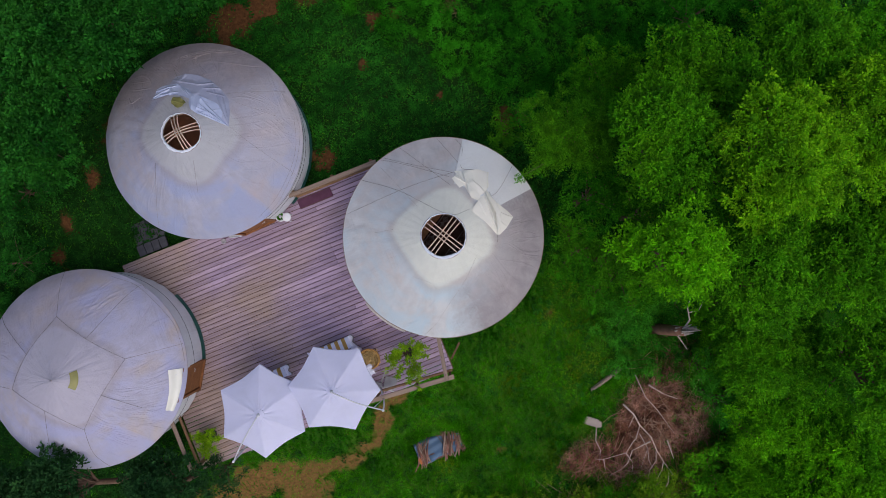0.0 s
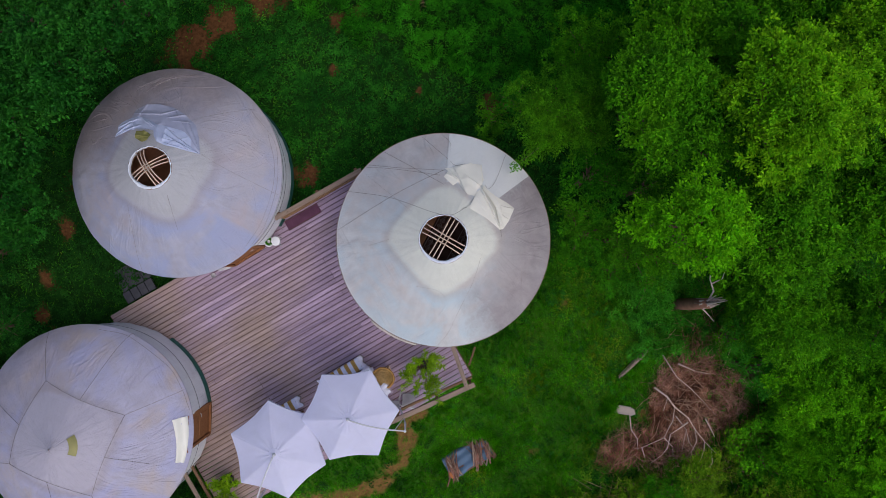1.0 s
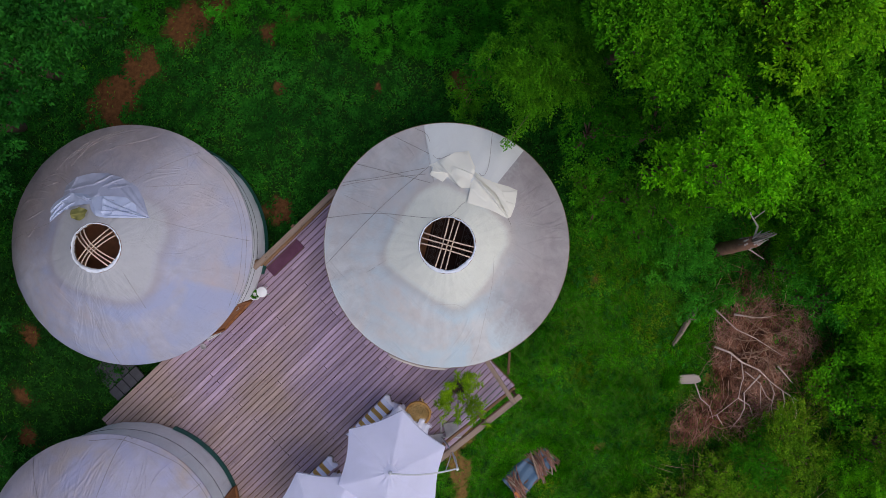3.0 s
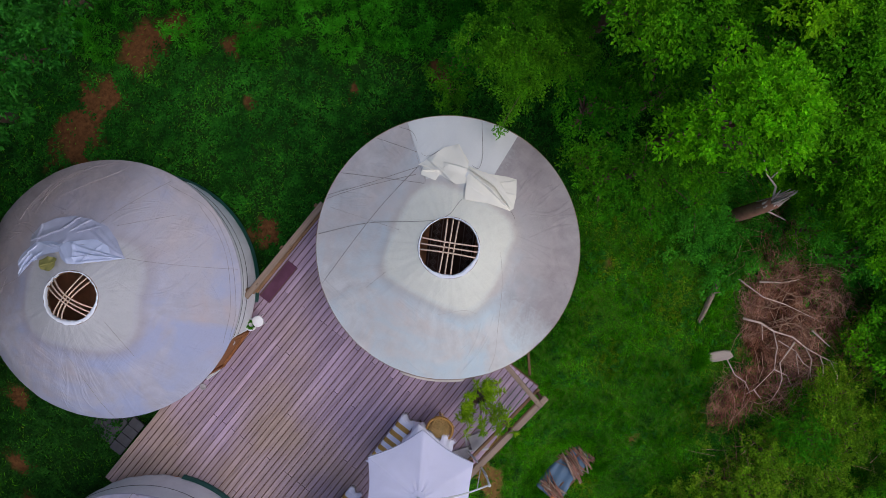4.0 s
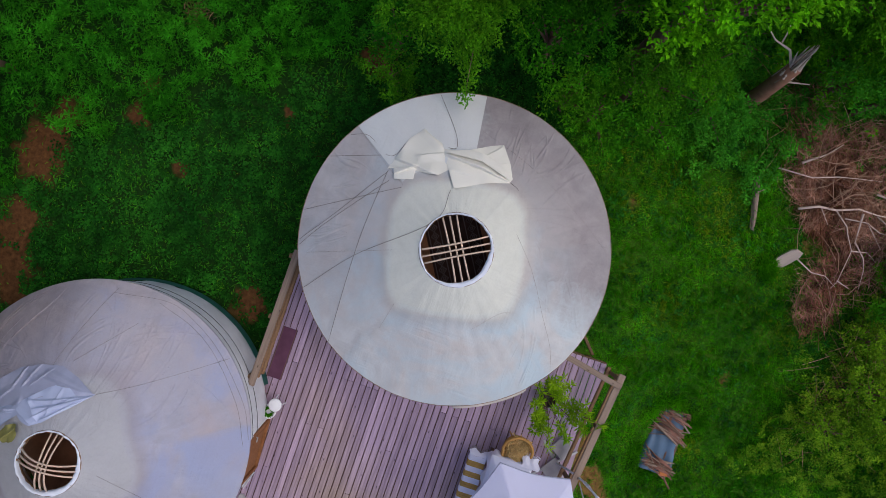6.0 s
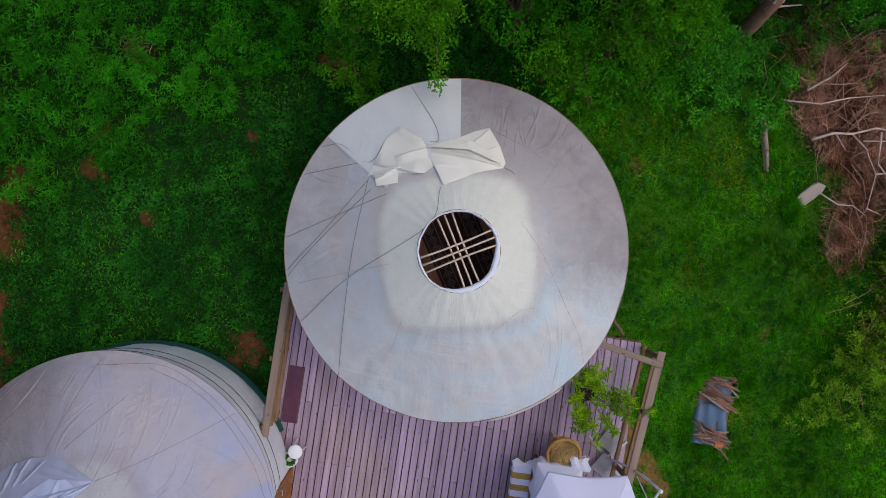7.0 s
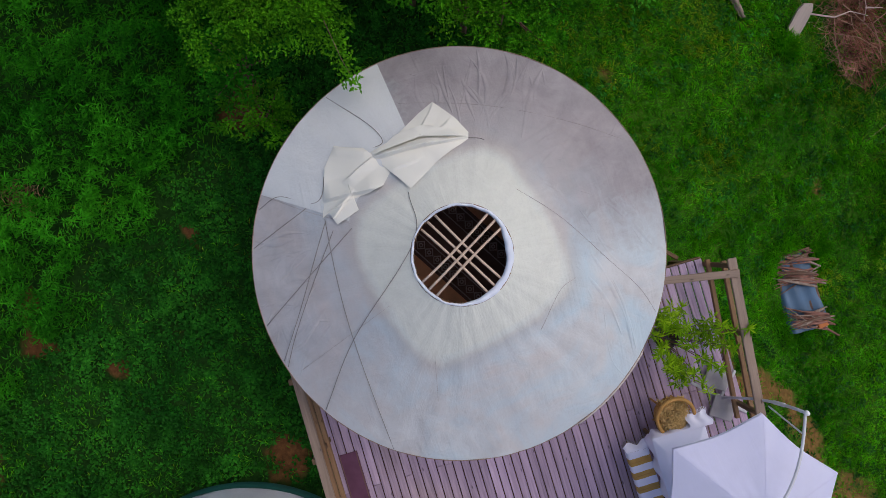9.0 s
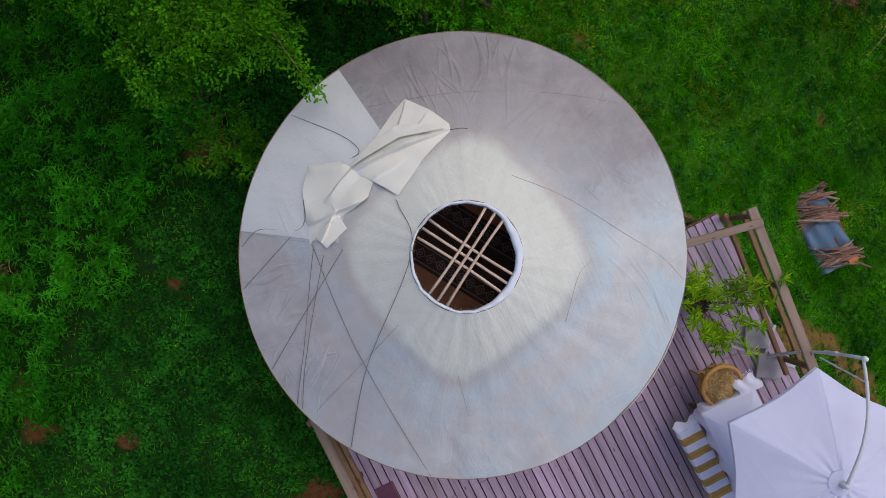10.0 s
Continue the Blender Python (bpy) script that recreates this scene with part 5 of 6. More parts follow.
ends = ((0.0, 0.13), (0.40, 0.145), (0.66, 0.14), (0.78, 0.085))
for zz in (-0.035, 0.035):
    board.add([(x, w * sgn, zz + 0.01 * sgn) for x, w in ends for sgn in (-1, 1) for x in (x - 0.05 * sgn * x,)], [(2 * k, 2 * k + 2, 2 * k + 3, 2 * k + 1) if zz > 0 else (2 * k, 2 * k + 1, 2 * k + 3, 2 * k + 2) for k in range(3)])
rim_ids = [0, 2, 4, 6, 7, 5, 3, 1]
board.f += [(a, b, b + 8, a + 8) for a, b in zip(rim_ids, rim_ids[1:] + rim_ids[:1])]
single("bleached_slab", board, M_STONE, "pale bleached slab of wood leaning out of the grass", "wood slab", lean_m)


def brush_pile():
    pile = thing("brush_pile", pose(3.6, -9.0, gz(3.6, -9.0)), "heap of dry brown brushwood with pale dead branches", "brush pile")
    rr = np.random.default_rng(9)
    o = Vector((3.6, -9.0, gz(3.6, -9.0)))
    heaps = ((4.3, -8.9, 0.85, 0.9, 0.42, 0.36), (2.0, -9.2, 0.8, 0.42, 0.22, 0.13), (3.5, -10.0, 0.9, 0.55, 0.26, 0.17), (5.0, -7.9, 0.75, 0.55, 0.3, 0.15), (5.5, -9.3, 0.95, 0.75, 0.28, 0.19))
    share = np.array([q[5] for q in heaps])
    g = Geo()
    for k in range(5200):
        hx, hy, sx, sy, top, _ = heaps[rr.choice(5, p=share / share.sum())]
        turn, far = rr.uniform(0, 6.283), 1.25 * math.sqrt(rr.random()) + 0.12 * rr.random() ** 4
        u, v = far * math.cos(turn), far * math.sin(turn)
        x, y = hx + sx * u, hy + sy * v
        h = gz(x, y) + rr.uniform(0.03, 0.12 + top * math.exp(-0.7 * (u * u + v * v)))
        a = rr.normal(0.9, 0.7) if rr.random() < 0.65 else rr.uniform(0, 3.14)
        l, t = 0.3 + 0.95 * rr.random() ** 1.8, rr.normal(0, 0.12)
        d, side = Vector((math.cos(a), math.sin(a), t)), Vector((-math.sin(a), math.cos(a), 0))
        p, arc = Vector((x, y, h)) - o, rr.normal(0, 0.16) * l
        q = 0.0032 + 0.006 * rr.random() ** 2
        pts = [p + d * l * (w - 0.5) + side * arc * (1 - (2 * w - 1) ** 2) + Vector((0, 0, 0.05 * l * math.sin(3.14 * w))) for w in (0, 0.35, 0.7, 1.0)]
        g.tube(pts, [q, q * 0.85, q * 0.6, q * 0.3], 3)
    ob = part("twig_tangle", g, M_BRUSH, pile, "tangled dry brown twigs")
    ob["kind"] = "stuff"
    for k in range(160):
        hx, hy, sx, sy, top, _ = heaps[rr.choice(5, p=share / share.sum())]
        u, v = rr.normal(0, 0.5), rr.normal(0, 0.5)
        x, y = hx + sx * u, hy + sy * v
        a, l = rr.normal(2.35, 0.75), rr.uniform(0.5, 1.5)
        p = Vector((x, y, gz(x, y) + 0.16 + top * math.exp(-0.7 * (u * u + v * v)))) - o
        d, side, arc = Vector((math.cos(a), math.sin(a), rr.normal(0, 0.06))), Vector((-math.sin(a), math.cos(a), 0)), rr.normal(0, 0.14) * l
        pts = [p + d * l * (w - 0.5) + side * arc * (1 - (2 * w - 1) ** 2) + Vector((0, 0, 0.05 * l * math.sin(3.14 * w))) for w in (0, 0.3, 0.6, 1.0)]
        q = rr.uniform(0.006, 0.012)
        part("stem", Geo().tube(pts, [q, q * 0.9, q * 0.7, q * 0.35], 4), M_STRAW if k % 3 else M_STICK, pile)
    main = [(3.71, -7.74, 0.40), (3.92, -8.20, 0.48), (3.98, -8.66, 0.52), (4.20, -9.21, 0.54), (4.23, -9.77, 0.52), (4.32, -10.28, 0.50), (4.46, -10.81, 0.44)]
    forks = [[(3.98, -8.66, 0.5), (3.68, -9.06, 0.56), (3.54, -9.13, 0.56), (3.18, -9.43, 0.52), (2.37, -9.35, 0.46), (2.13, -9.29, 0.36)], [(3.91, -8.27, 0.48), (3.60, -8.61, 0.44)], [(3.86, -8.94, 0.55), (3.95, -9.54, 0.58), (3.48, -10.21, 0.45)],
             [(3.43, -9.43, 0.52), (3.12, -9.82, 0.50), (2.84, -9.95, 0.46), (2.37, -10.05, 0.34)], [(4.20, -9.78, 0.52), (4.08, -10.12, 0.50), (3.75, -10.38, 0.46), (3.60, -10.70, 0.36)], [(4.30, -10.25, 0.5), (4.16, -10.51, 0.48), (3.86, -10.81, 0.42), (3.67, -10.81, 0.35)],
             [(4.39, -10.61, 0.46), (4.21, -11.05, 0.44), (3.58, -11.61, 0.36)], [(2.54, -8.16, 0.36), (2.34, -8.61, 0.42), (2.38, -9.0, 0.42), (2.21, -9.4, 0.38)], [(4.69, -9.52, 0.56), (4.68, -10.25, 0.52)], [(4.12, -9.33, 0.58), (3.37, -9.43, 0.54)],
             [(4.48, -6.93, 0.30), (4.52, -7.79, 0.44), (4.75, -8.40, 0.52), (4.90, -8.99, 0.54), (5.1, -9.7, 0.4)], [(4.78, -7.42, 0.40), (5.16, -7.93, 0.46), (5.56, -8.29, 0.42)], [(3.18, -9.43, 0.5), (3.3, -9.9, 0.44), (3.1, -10.4, 0.34)], [(2.37, -9.35, 0.44), (2.3, -9.8, 0.36)], [(3.95, -9.54, 0.56), (3.85, -10.0, 0.5), (3.9, -10.4, 0.4)]]
    for i, path in enumerate([main] + forks):
        pts = [Vector((x, y, gz(x, y) + h)) - o for x, y, h in path]
        r = 0.036 if i == 0 else (0.034 if i in (9, 10, 12) else 0.020)
        part("branch", Geo().tube(pts, [r * (1 - 0.75 * k / (len(pts) - 1)) for k in range(len(pts))], 6), M_BRUSH_PALE, pile, "pale dead branch", True)


brush_pile()


def twig_scatter(cx, cy, sx, sy, count, seed, longest=1.1):
    """Thin dead stems lying among the shrubs."""
    rr = np.random.default_rng(seed)
    z, g = gz(cx, cy), Geo()
    for k in range(count):
        x, y = rr.normal(0, sx), rr.normal(0, sy)
        a, l = rr.uniform(0, 6.283), longest * rr.uniform(0.28, 1.0)
        h = gz(cx + x, cy + y) - z + rr.uniform(0.1, 0.5)
        d = Vector((math.cos(a), math.sin(a), rr.normal(0, 0.3)))
        p, q = Vector((x, y, h)), rr.uniform(0.004, 0.008) * min(1.0, 0.5 + 0.5 * longest)
        g.tube([p, p + d * l * 0.5 + Vector((0, 0, 0.05)), p + d * l], [q, q * 0.8, q * 0.4], 3)
    single("dead_stems", g, M_BRUSH, "thin dry brown stems among the undergrowth", "dead stems", pose(cx, cy, z), kind="stuff")


twig_scatter(-0.2, -11.0, 1.0, 0.5, 160, 5)
twig_scatter(2.4, -11.6, 1.2, 0.7, 420, 6)
twig_scatter(6.3, -7.0, 0.7, 0.6, 200, 7)
twig_scatter(3.1, 7.05, 0.13, 0.12, 150, 8, 0.3)
twig_scatter(3.6, 2.8, 0.16, 0.14, 120, 9, 0.3)
twig_scatter(5.6, -10.6, 0.7, 0.7, 260, 12)

# ---- trees and shrubs ----
def crown_points(rr, blobs, per_m2, clump, size):
    """Leaf places, directions and sizes: sprays of leaves over the outer skins of overlapping rounded masses."""
    B, D, S = [], [], []
    for bx, by, bz, r in blobs:
        n = max(6, int(5.4 * r * r * per_m2 / clump))
        u, a = rr.uniform(-0.2, 1.0, n), rr.uniform(0, 6.283, n)
        s = np.sqrt(1 - u * u)
        nrm = np.c_[s * np.cos(a), s * np.sin(a), u]
        bump = 1 + 0.16 * np.sin(4 * a + bx * 3) * np.sin(5 * u + by) + 0.10 * np.sin(9 * a + 7 * u)
        c = np.array((bx, by, bz)) + nrm * np.array((r, r, r * 0.85)) * (bump * (rr.uniform(0.68, 1.04, n) + 0.30 * rr.uniform(0, 1, n) ** 7))[:, None]
        big = rr.uniform(0.65, 1.3, n)
        for j in range(clump):
            w = 2.4 * j + rr.uniform(-0.5, 0.5, n)
            spread = 0.25 + 0.75 * (j + 0.5) / clump
            d = np.c_[np.cos(w) * spread, np.sin(w) * spread, rr.uniform(0.0, 0.55, n)] + nrm * 0.35 + rr.normal(0, 0.18, (n, 3))
            B.append(c + d * (0.09 * spread * big)[:, None] - np.array((0, 0, 0.05)) * spread)
            D.append(d)
            S.append(size * big)
    return np.concatenate(B), np.concatenate(D), np.concatenate(S)


def tree(name, foot, centre, top, radius, mat, seed, label, category="tree", leaf=(0.10, 0.055), density=420, lobes=11, squash=0.75):
    rr = np.random.default_rng(seed)
    fx, fy = foot
    z0 = gz(fx, fy)
    t = thing(name, pose(fx, fy, z0), label, category, "trees" if category == "tree" else "shrubs")
    cx, cy, cz = centre[0] - fx, centre[1] - fy, top - z0
    blobs = []
    for k in range(lobes):
        a = 2.4 * k + rr.uniform(-0.7, 0.7)
        q = radius * rr.uniform(0.62, 0.92) * math.sqrt((k + 0.3) / lobes)
        r = radius * rr.uniform(0.20, 0.44) * (1.1 - 0.35 * q / radius)
        zz = cz - r * 0.8 - (q / radius) ** 2 * radius * squash - rr.uniform(0, 0.25) * radius
        blobs.append((cx + q * math.cos(a), cy + q * math.sin(a), max(zz, 0.25), r))
    mid = Vector((cx * 0.6, cy * 0.6, cz * 0.5))
    th = 0.035 + 0.022 * cz
    part("trunk", Geo().tube([(0, 0, -0.15), (cx * 0.2, cy * 0.2, cz * 0.22), mid, (cx, cy, cz * 0.82)], [th, th * 0.8, th * 0.6, th * 0.15], 8), M_BARK, t, smooth=True)
    for bx, by, bz, r in blobs:
        s = Vector((cx * 0.4, cy * 0.4, cz * 0.36)).lerp(mid, rr.uniform(0, 1))
        e = Vector((bx, by, bz))
        part("limb", Geo().tube([s, s.lerp(e, 0.5) + Vector((0, 0, 0.08 * r)), e], [th * 0.35, th * 0.24, th * 0.08], 5), M_BARK, t)
    base, dirs, ln = crown_points(rr, blobs, density, 13, leaf[0])
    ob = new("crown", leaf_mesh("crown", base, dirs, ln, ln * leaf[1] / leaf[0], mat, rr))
    ob.parent = t
    return t


TREES = (
    # foot, crown centre, top, radius, leaves, label
    ((5.7, -2.6), (5.2, -2.65), 6.0, 1.5, M_LIME, "young broadleaf tree with a bright lime crown"),
    ((9.3, -1.2), (8.5, -1.3), 6.4, 1.9, M_GOLD, "broad tree with a yellow-green crown"),
    ((6.8, 0.6), (6.1, 0.25), 5.6, 1.7, M_FRESH, "leafy tree with a fresh green crown"),
    ((5.1, 1.5), (4.55, 1.35), 3.5, 1.6, M_OLIVE, "leafy tree whose twigs reach over the yurt roof"),
    ((8.0, -3.8), (7.4, -3.9), 5.2, 1.8, M_FRESH, "leafy green tree at the wood's edge"),
    ((8.2, -6.4), (7.8, -6.5), 2.9, 1.8, M_FRESH, "leafy green tree at the wood's edge"),
    ((7.9, -9.4), (7.7, -9.3), 1.6, 1.5, M_LIME, "leafy green tree beside the brush pile"),
    ((10.6, -4.9), (10.2, -4.6), 5.4, 1.9, M_FRESH, "leafy green tree at the wood's edge"),
    ((10.4, -8.2), (10.0, -8.0), 4.6, 1.9, M_FRESH, "leafy green tree at the wood's edge"),
    ((12.0, -1.8), (11.4, -1.9), 6.0, 2.0, M_GOLD, "broad tree with a yellow-green crown"),
    ((9.3, -12.0), (9.0, -11.6), 2.0, 1.9, M_LIME, "leafy green tree beside the brush pile"),
    ((8.0, 1.9), (8.0, 1.7), 4.2, 1.5, M_FRESH, "leafy green tree at the wood's edge"),
    ((11.0, 1.2), (10.9, 0.9), 4.6, 1.8, M_FRESH, "leafy green tree at the wood's edge"),
    ((14.0, 0.6), (13.8, 0.5), 4.4, 1.9, M_MID, "leafy green tree at the wood's edge"),
    ((7.2, -1.0), (7.0, -1.1), 4.8, 1.4, M_FRESH, "leafy green tree at the wood's edge"),
    ((9.4, -3.0), (9.3, -3.0), 4.6, 1.5, M_FRESH, "leafy green tree at the wood's edge"),
    ((9.0, 0.6), (8.9, 0.6), 4.6, 1.4, M_FRESH, "leafy green tree at the wood's edge"),
    ((7.4, -11.5), (7.2, -11.4), 0.2, 1.4, M_LIME, "leafy green tree beside the brush pile"),
    ((8.9, -13.6), (8.7, -13.4), 1.0, 1.6, M_LIME, "leafy green tree beside the brush pile"),
    ((5.6, -13.8), (5.6, -13.6), 0.9, 1.4, M_LIME, "leafy green tree beside the brush pile"),
    ((9.0, -7.4), (8.9, -7.5), 2.4, 1.3, M_FRESH, "leafy green tree at the wood's edge"),
    ((8.8, -10.6), (8.6, -10.4), 1.2, 1.3, M_LIME, "leafy green tree beside the brush pile"),
    ((-9.4, 10.2), (-8.0, 8.5), 5.0, 1.7, M_DARK, "dark green tree overhanging the yurt"),
    ((-6.2, 10.6), (-6.0, 8.5), 5.0, 1.45, M_DARK, "dark green tree overhanging the yurt"),
    ((-11.2, 8.0), (-9.5, 6.6), 4.6, 1.5, M_DARK, "dark green tree beside the yurt"),
    ((-10.8, 9.2), (-10.4, 9.0), 4.8, 1.7, M_DARK, "dark green tree in the wood"),
    ((-12.6, 6.6), (-12.0, 6.2), 4.0, 1.5, M_DARK, "dark green tree in the wood"),
    ((-7.4, 12.0), (-7.0, 10.6), 5.0, 1.6, M_DARK, "dark green tree in the wood"),
    ((-4.5, 11.0), (-4.4, 9.0), 4.9, 1.35, M_DARK, "dark green tree overhanging the yurt"),
    ((-2.9, 11.4), (-2.9, 9.6), 4.6, 1.4, M_DARK, "dark green tree in the wood"),
    ((-1.0, 11.2), (-1.2, 9.6), 4.4, 1.25, M_DARK, "dark green tree in the wood"),
    ((0.6, 10.8), (0.5, 9.7), 3.6, 1.1, M_DARK, "dark green tree in the wood"),
    ((-12.9, -3.6), (-13.2, -2.45), 3.2, 1.3, M_BLUISH, "dark blue-green tree below the deck"),
    ((-11.1, -4.4), (-10.9, -3.9), 2.2, 1.3, M_BLUISH, "dark blue-green tree below the deck"),
    ((-14.8, -2.9), (-14.8, -2.6), 3.4, 1.6, M_BLUISH, "dark blue-green tree below the deck"),
)
for k, (foot, centre, top, radius, mat, label) in enumerate(TREES):
    tree("tree", foot, centre, top, radius, mat, 40 + k, label, lobes=26 if radius > 1.6 else 19, leaf={M_OLIVE: (0.056, 0.031), M_DARK: (0.105, 0.066), M_BLUISH: (0.11, 0.062)}.get(mat, (0.092, 0.054)), density={M_OLIVE: 1200, M_DARK: 430, M_BLUISH: 420}.get(mat, 480))
SHRUBS = (
    ((4.6, -0.5), 2.6, 1.3, M_MID), ((5.4, 1.4), 2.6, 1.3, M_MID), ((3.9, -1.3), 1.2, 0.8, M_OLIVE), ((3.4, -11.0), -0.7, 1.0, M_SCRUB), ((2.0, -12.4), -1.1, 1.2, M_SCRUB), ((-0.6, -12.4), -1.4, 1.2, M_SCRUB), ((4.2, -3.5), 0.3, 0.9, M_MID), ((6.5, 2.6), 2.2, 1.4, M_FRESH), ((3.1, 2.5), 0.9, 0.8, M_OLIVE),
    ((1.2, -10.9), -1.2, 1.0, M_SCRUB), ((0.0, -11.4), -1.3, 1.1, M_SCRUB), ((3.2, -12.0), -0.9, 1.2, M_SCRUB), ((-1.3, -10.8), -1.7, 1.0, M_SCRUB), ((5.5, -3.7), 1.2, 1.0, M_FRESH), ((4.6, -2.6), 1.5, 0.9, M_OLIVE), ((6.4, -3.4), 1.8, 1.0, M_FRESH), ((7.2, -9.3), 0.5, 1.0, M_LIME), ((7.0, -10.9), 0.0, 1.1, M_LIME), ((6.3, -12.0), -0.2, 1.2, M_LIME), ((5.1, -12.7), 0.2, 1.2, M_SCRUB), ((7.2, -13.0), 0.1, 1.3, M_LIME), ((7.5, -7.7), 0.9, 1.0, M_LIME), ((5.9, -1.6), 2.6, 1.1, M_FRESH), ((5.2, -0.8), 2.0, 0.9, M_OLIVE), ((4.9, -3.3), 0.9, 0.9, M_FRESH), ((7.3, -10.1), 0.3, 1.2, M_LIME), ((7.6, -7.9), 1.4, 1.2, M_FRESH), ((8.9, -9.9), 1.0, 1.3, M_FRESH), ((6.3, -12.9), 0.2, 1.3, M_LIME), ((8.1, -12.9), 0.2, 1.3, M_LIME), ((7.3, -8.7), 0.5, 1.0, M_FRESH), ((4.6, -13.2), -0.7, 1.4, M_LIME), ((7.0, -11.8), -0.1, 1.3, M_LIME), ((7.5, -5.3), 0.9, 1.0, M_FRESH), ((6.9, -7.0), 0.4, 1.0, M_FRESH),
    ((3.9, -2.0), 1.0, 1.2, M_MID), ((6.4, -7.2), 0.5, 0.9, M_NETTLE), ((5.0, -4.4), 0.5, 1.2, M_NETTLE), ((9.9, 3.6), 1.4, 1.9, M_WILLOW), ((12.8, 2.9), 1.5, 1.8, M_WILLOW), ((4.0, 2.6), 1.2, 0.9, M_WILLOW),
    ((-11.9, 6.4), 1.0, 1.3, M_DARK), ((-13.0, 4.4), 0.9, 1.3, M_DARK), ((-9.6, -4.4), 0.6, 0.8, M_BLUISH), ((6.7, -4.6), 0.5, 1.0, M_NETTLE), ((2.2, -11.2), -0.8, 1.2, M_MID), ((5.6, -11.8), -0.2, 1.3, M_MID), ((6.0, 2.4), 2.0, 1.2, M_MID),
    ((-14.2, 2.8), 0.8, 1.3, M_DARK), ((6.5, -8.4), 0.6, 0.8, M_NETTLE),
)
for k, (c, top, radius, mat) in enumerate(SHRUBS):
    tree("shrub", c, c, top, radius, mat, 80 + k, "low leafy green shrub in the undergrowth", "shrub", leaf=(0.07, 0.04), density=520, lobes=9, squash=0.45)

# twigs that hang over the tent's eave
def overhang():
    t = thing("overhanging_branch", pose(4.4, 0.9, gz(4.4, 0.9)), "thin leafy branch reaching over the yurt eave", "branch")
    z = -gz(4.4, 0.9)
    part("twig", Geo().tube([(-0.5, 0.0, z + 2.6), (-1.0, -0.05, z + 2.7), (-1.5, -0.12, z + 2.55), (-1.78, -0.2, z + 2.42)], [0.007, 0.006, 0.004, 0.002], 5), M_BARK, t)
    rr = np.random.default_rng(4)
    f = rr.uniform(0, 1, 420)
    b = np.c_[-0.6 - 1.2 * f, -0.02 - 0.16 * f, z + 2.62 - 0.2 * f] + np.clip(rr.normal(0, 0.08, (420, 3)), -0.14, 0.14) * (1, 1, 0.5)
    lf = new("leaves", leaf_mesh("leaves", b, rr.normal(0, 1, (420, 3)) * (1, 1, 0.3), 0.06, 0.034, M_OLIVE, rr))
    lf.parent = t


overhang()


# ---- ground cover ----
def in_plan(x, y, grow=0.0):
    """The stretch of garden in question: an oblong turned by 22 degrees."""
    c, s = math.cos(radians(22)), math.sin(radians(22))
    u, v = x * c - y * s, x * s + y * c
    return ((np.abs(u - 0.2) < 15.2 + grow) & (np.abs(v + 0.2) < 8.8 + grow)) | (np.hypot(x, y) < 12.8 + grow)


def open_ground(x, y):
    """Where nothing is built."""
    ok = ~((x > DECK_X0 - 0.05) & (x < DECK_X1 + 0.05) & (y > DECK_Y0 - 0.05) & (y < DECK_Y1 + 0.05))
    for cx, cy in ((0, 0), (-5.58, 5.38), (-11.4, 0.34)):
        ok &= np.hypot(x - cx, y - cy) > 2.85
    return ok & ~((np.abs(x + 3.02) < 0.95) & (np.abs(y + 7.08) < 0.5))


def scatter(n, rr):
    x, y = rr.uniform(-17.5, 17, n), rr.uniform(-15, 15, n)
    k = in_plan(x, y, 1.4) & open_ground(x, y)
    return x[k], y[k]


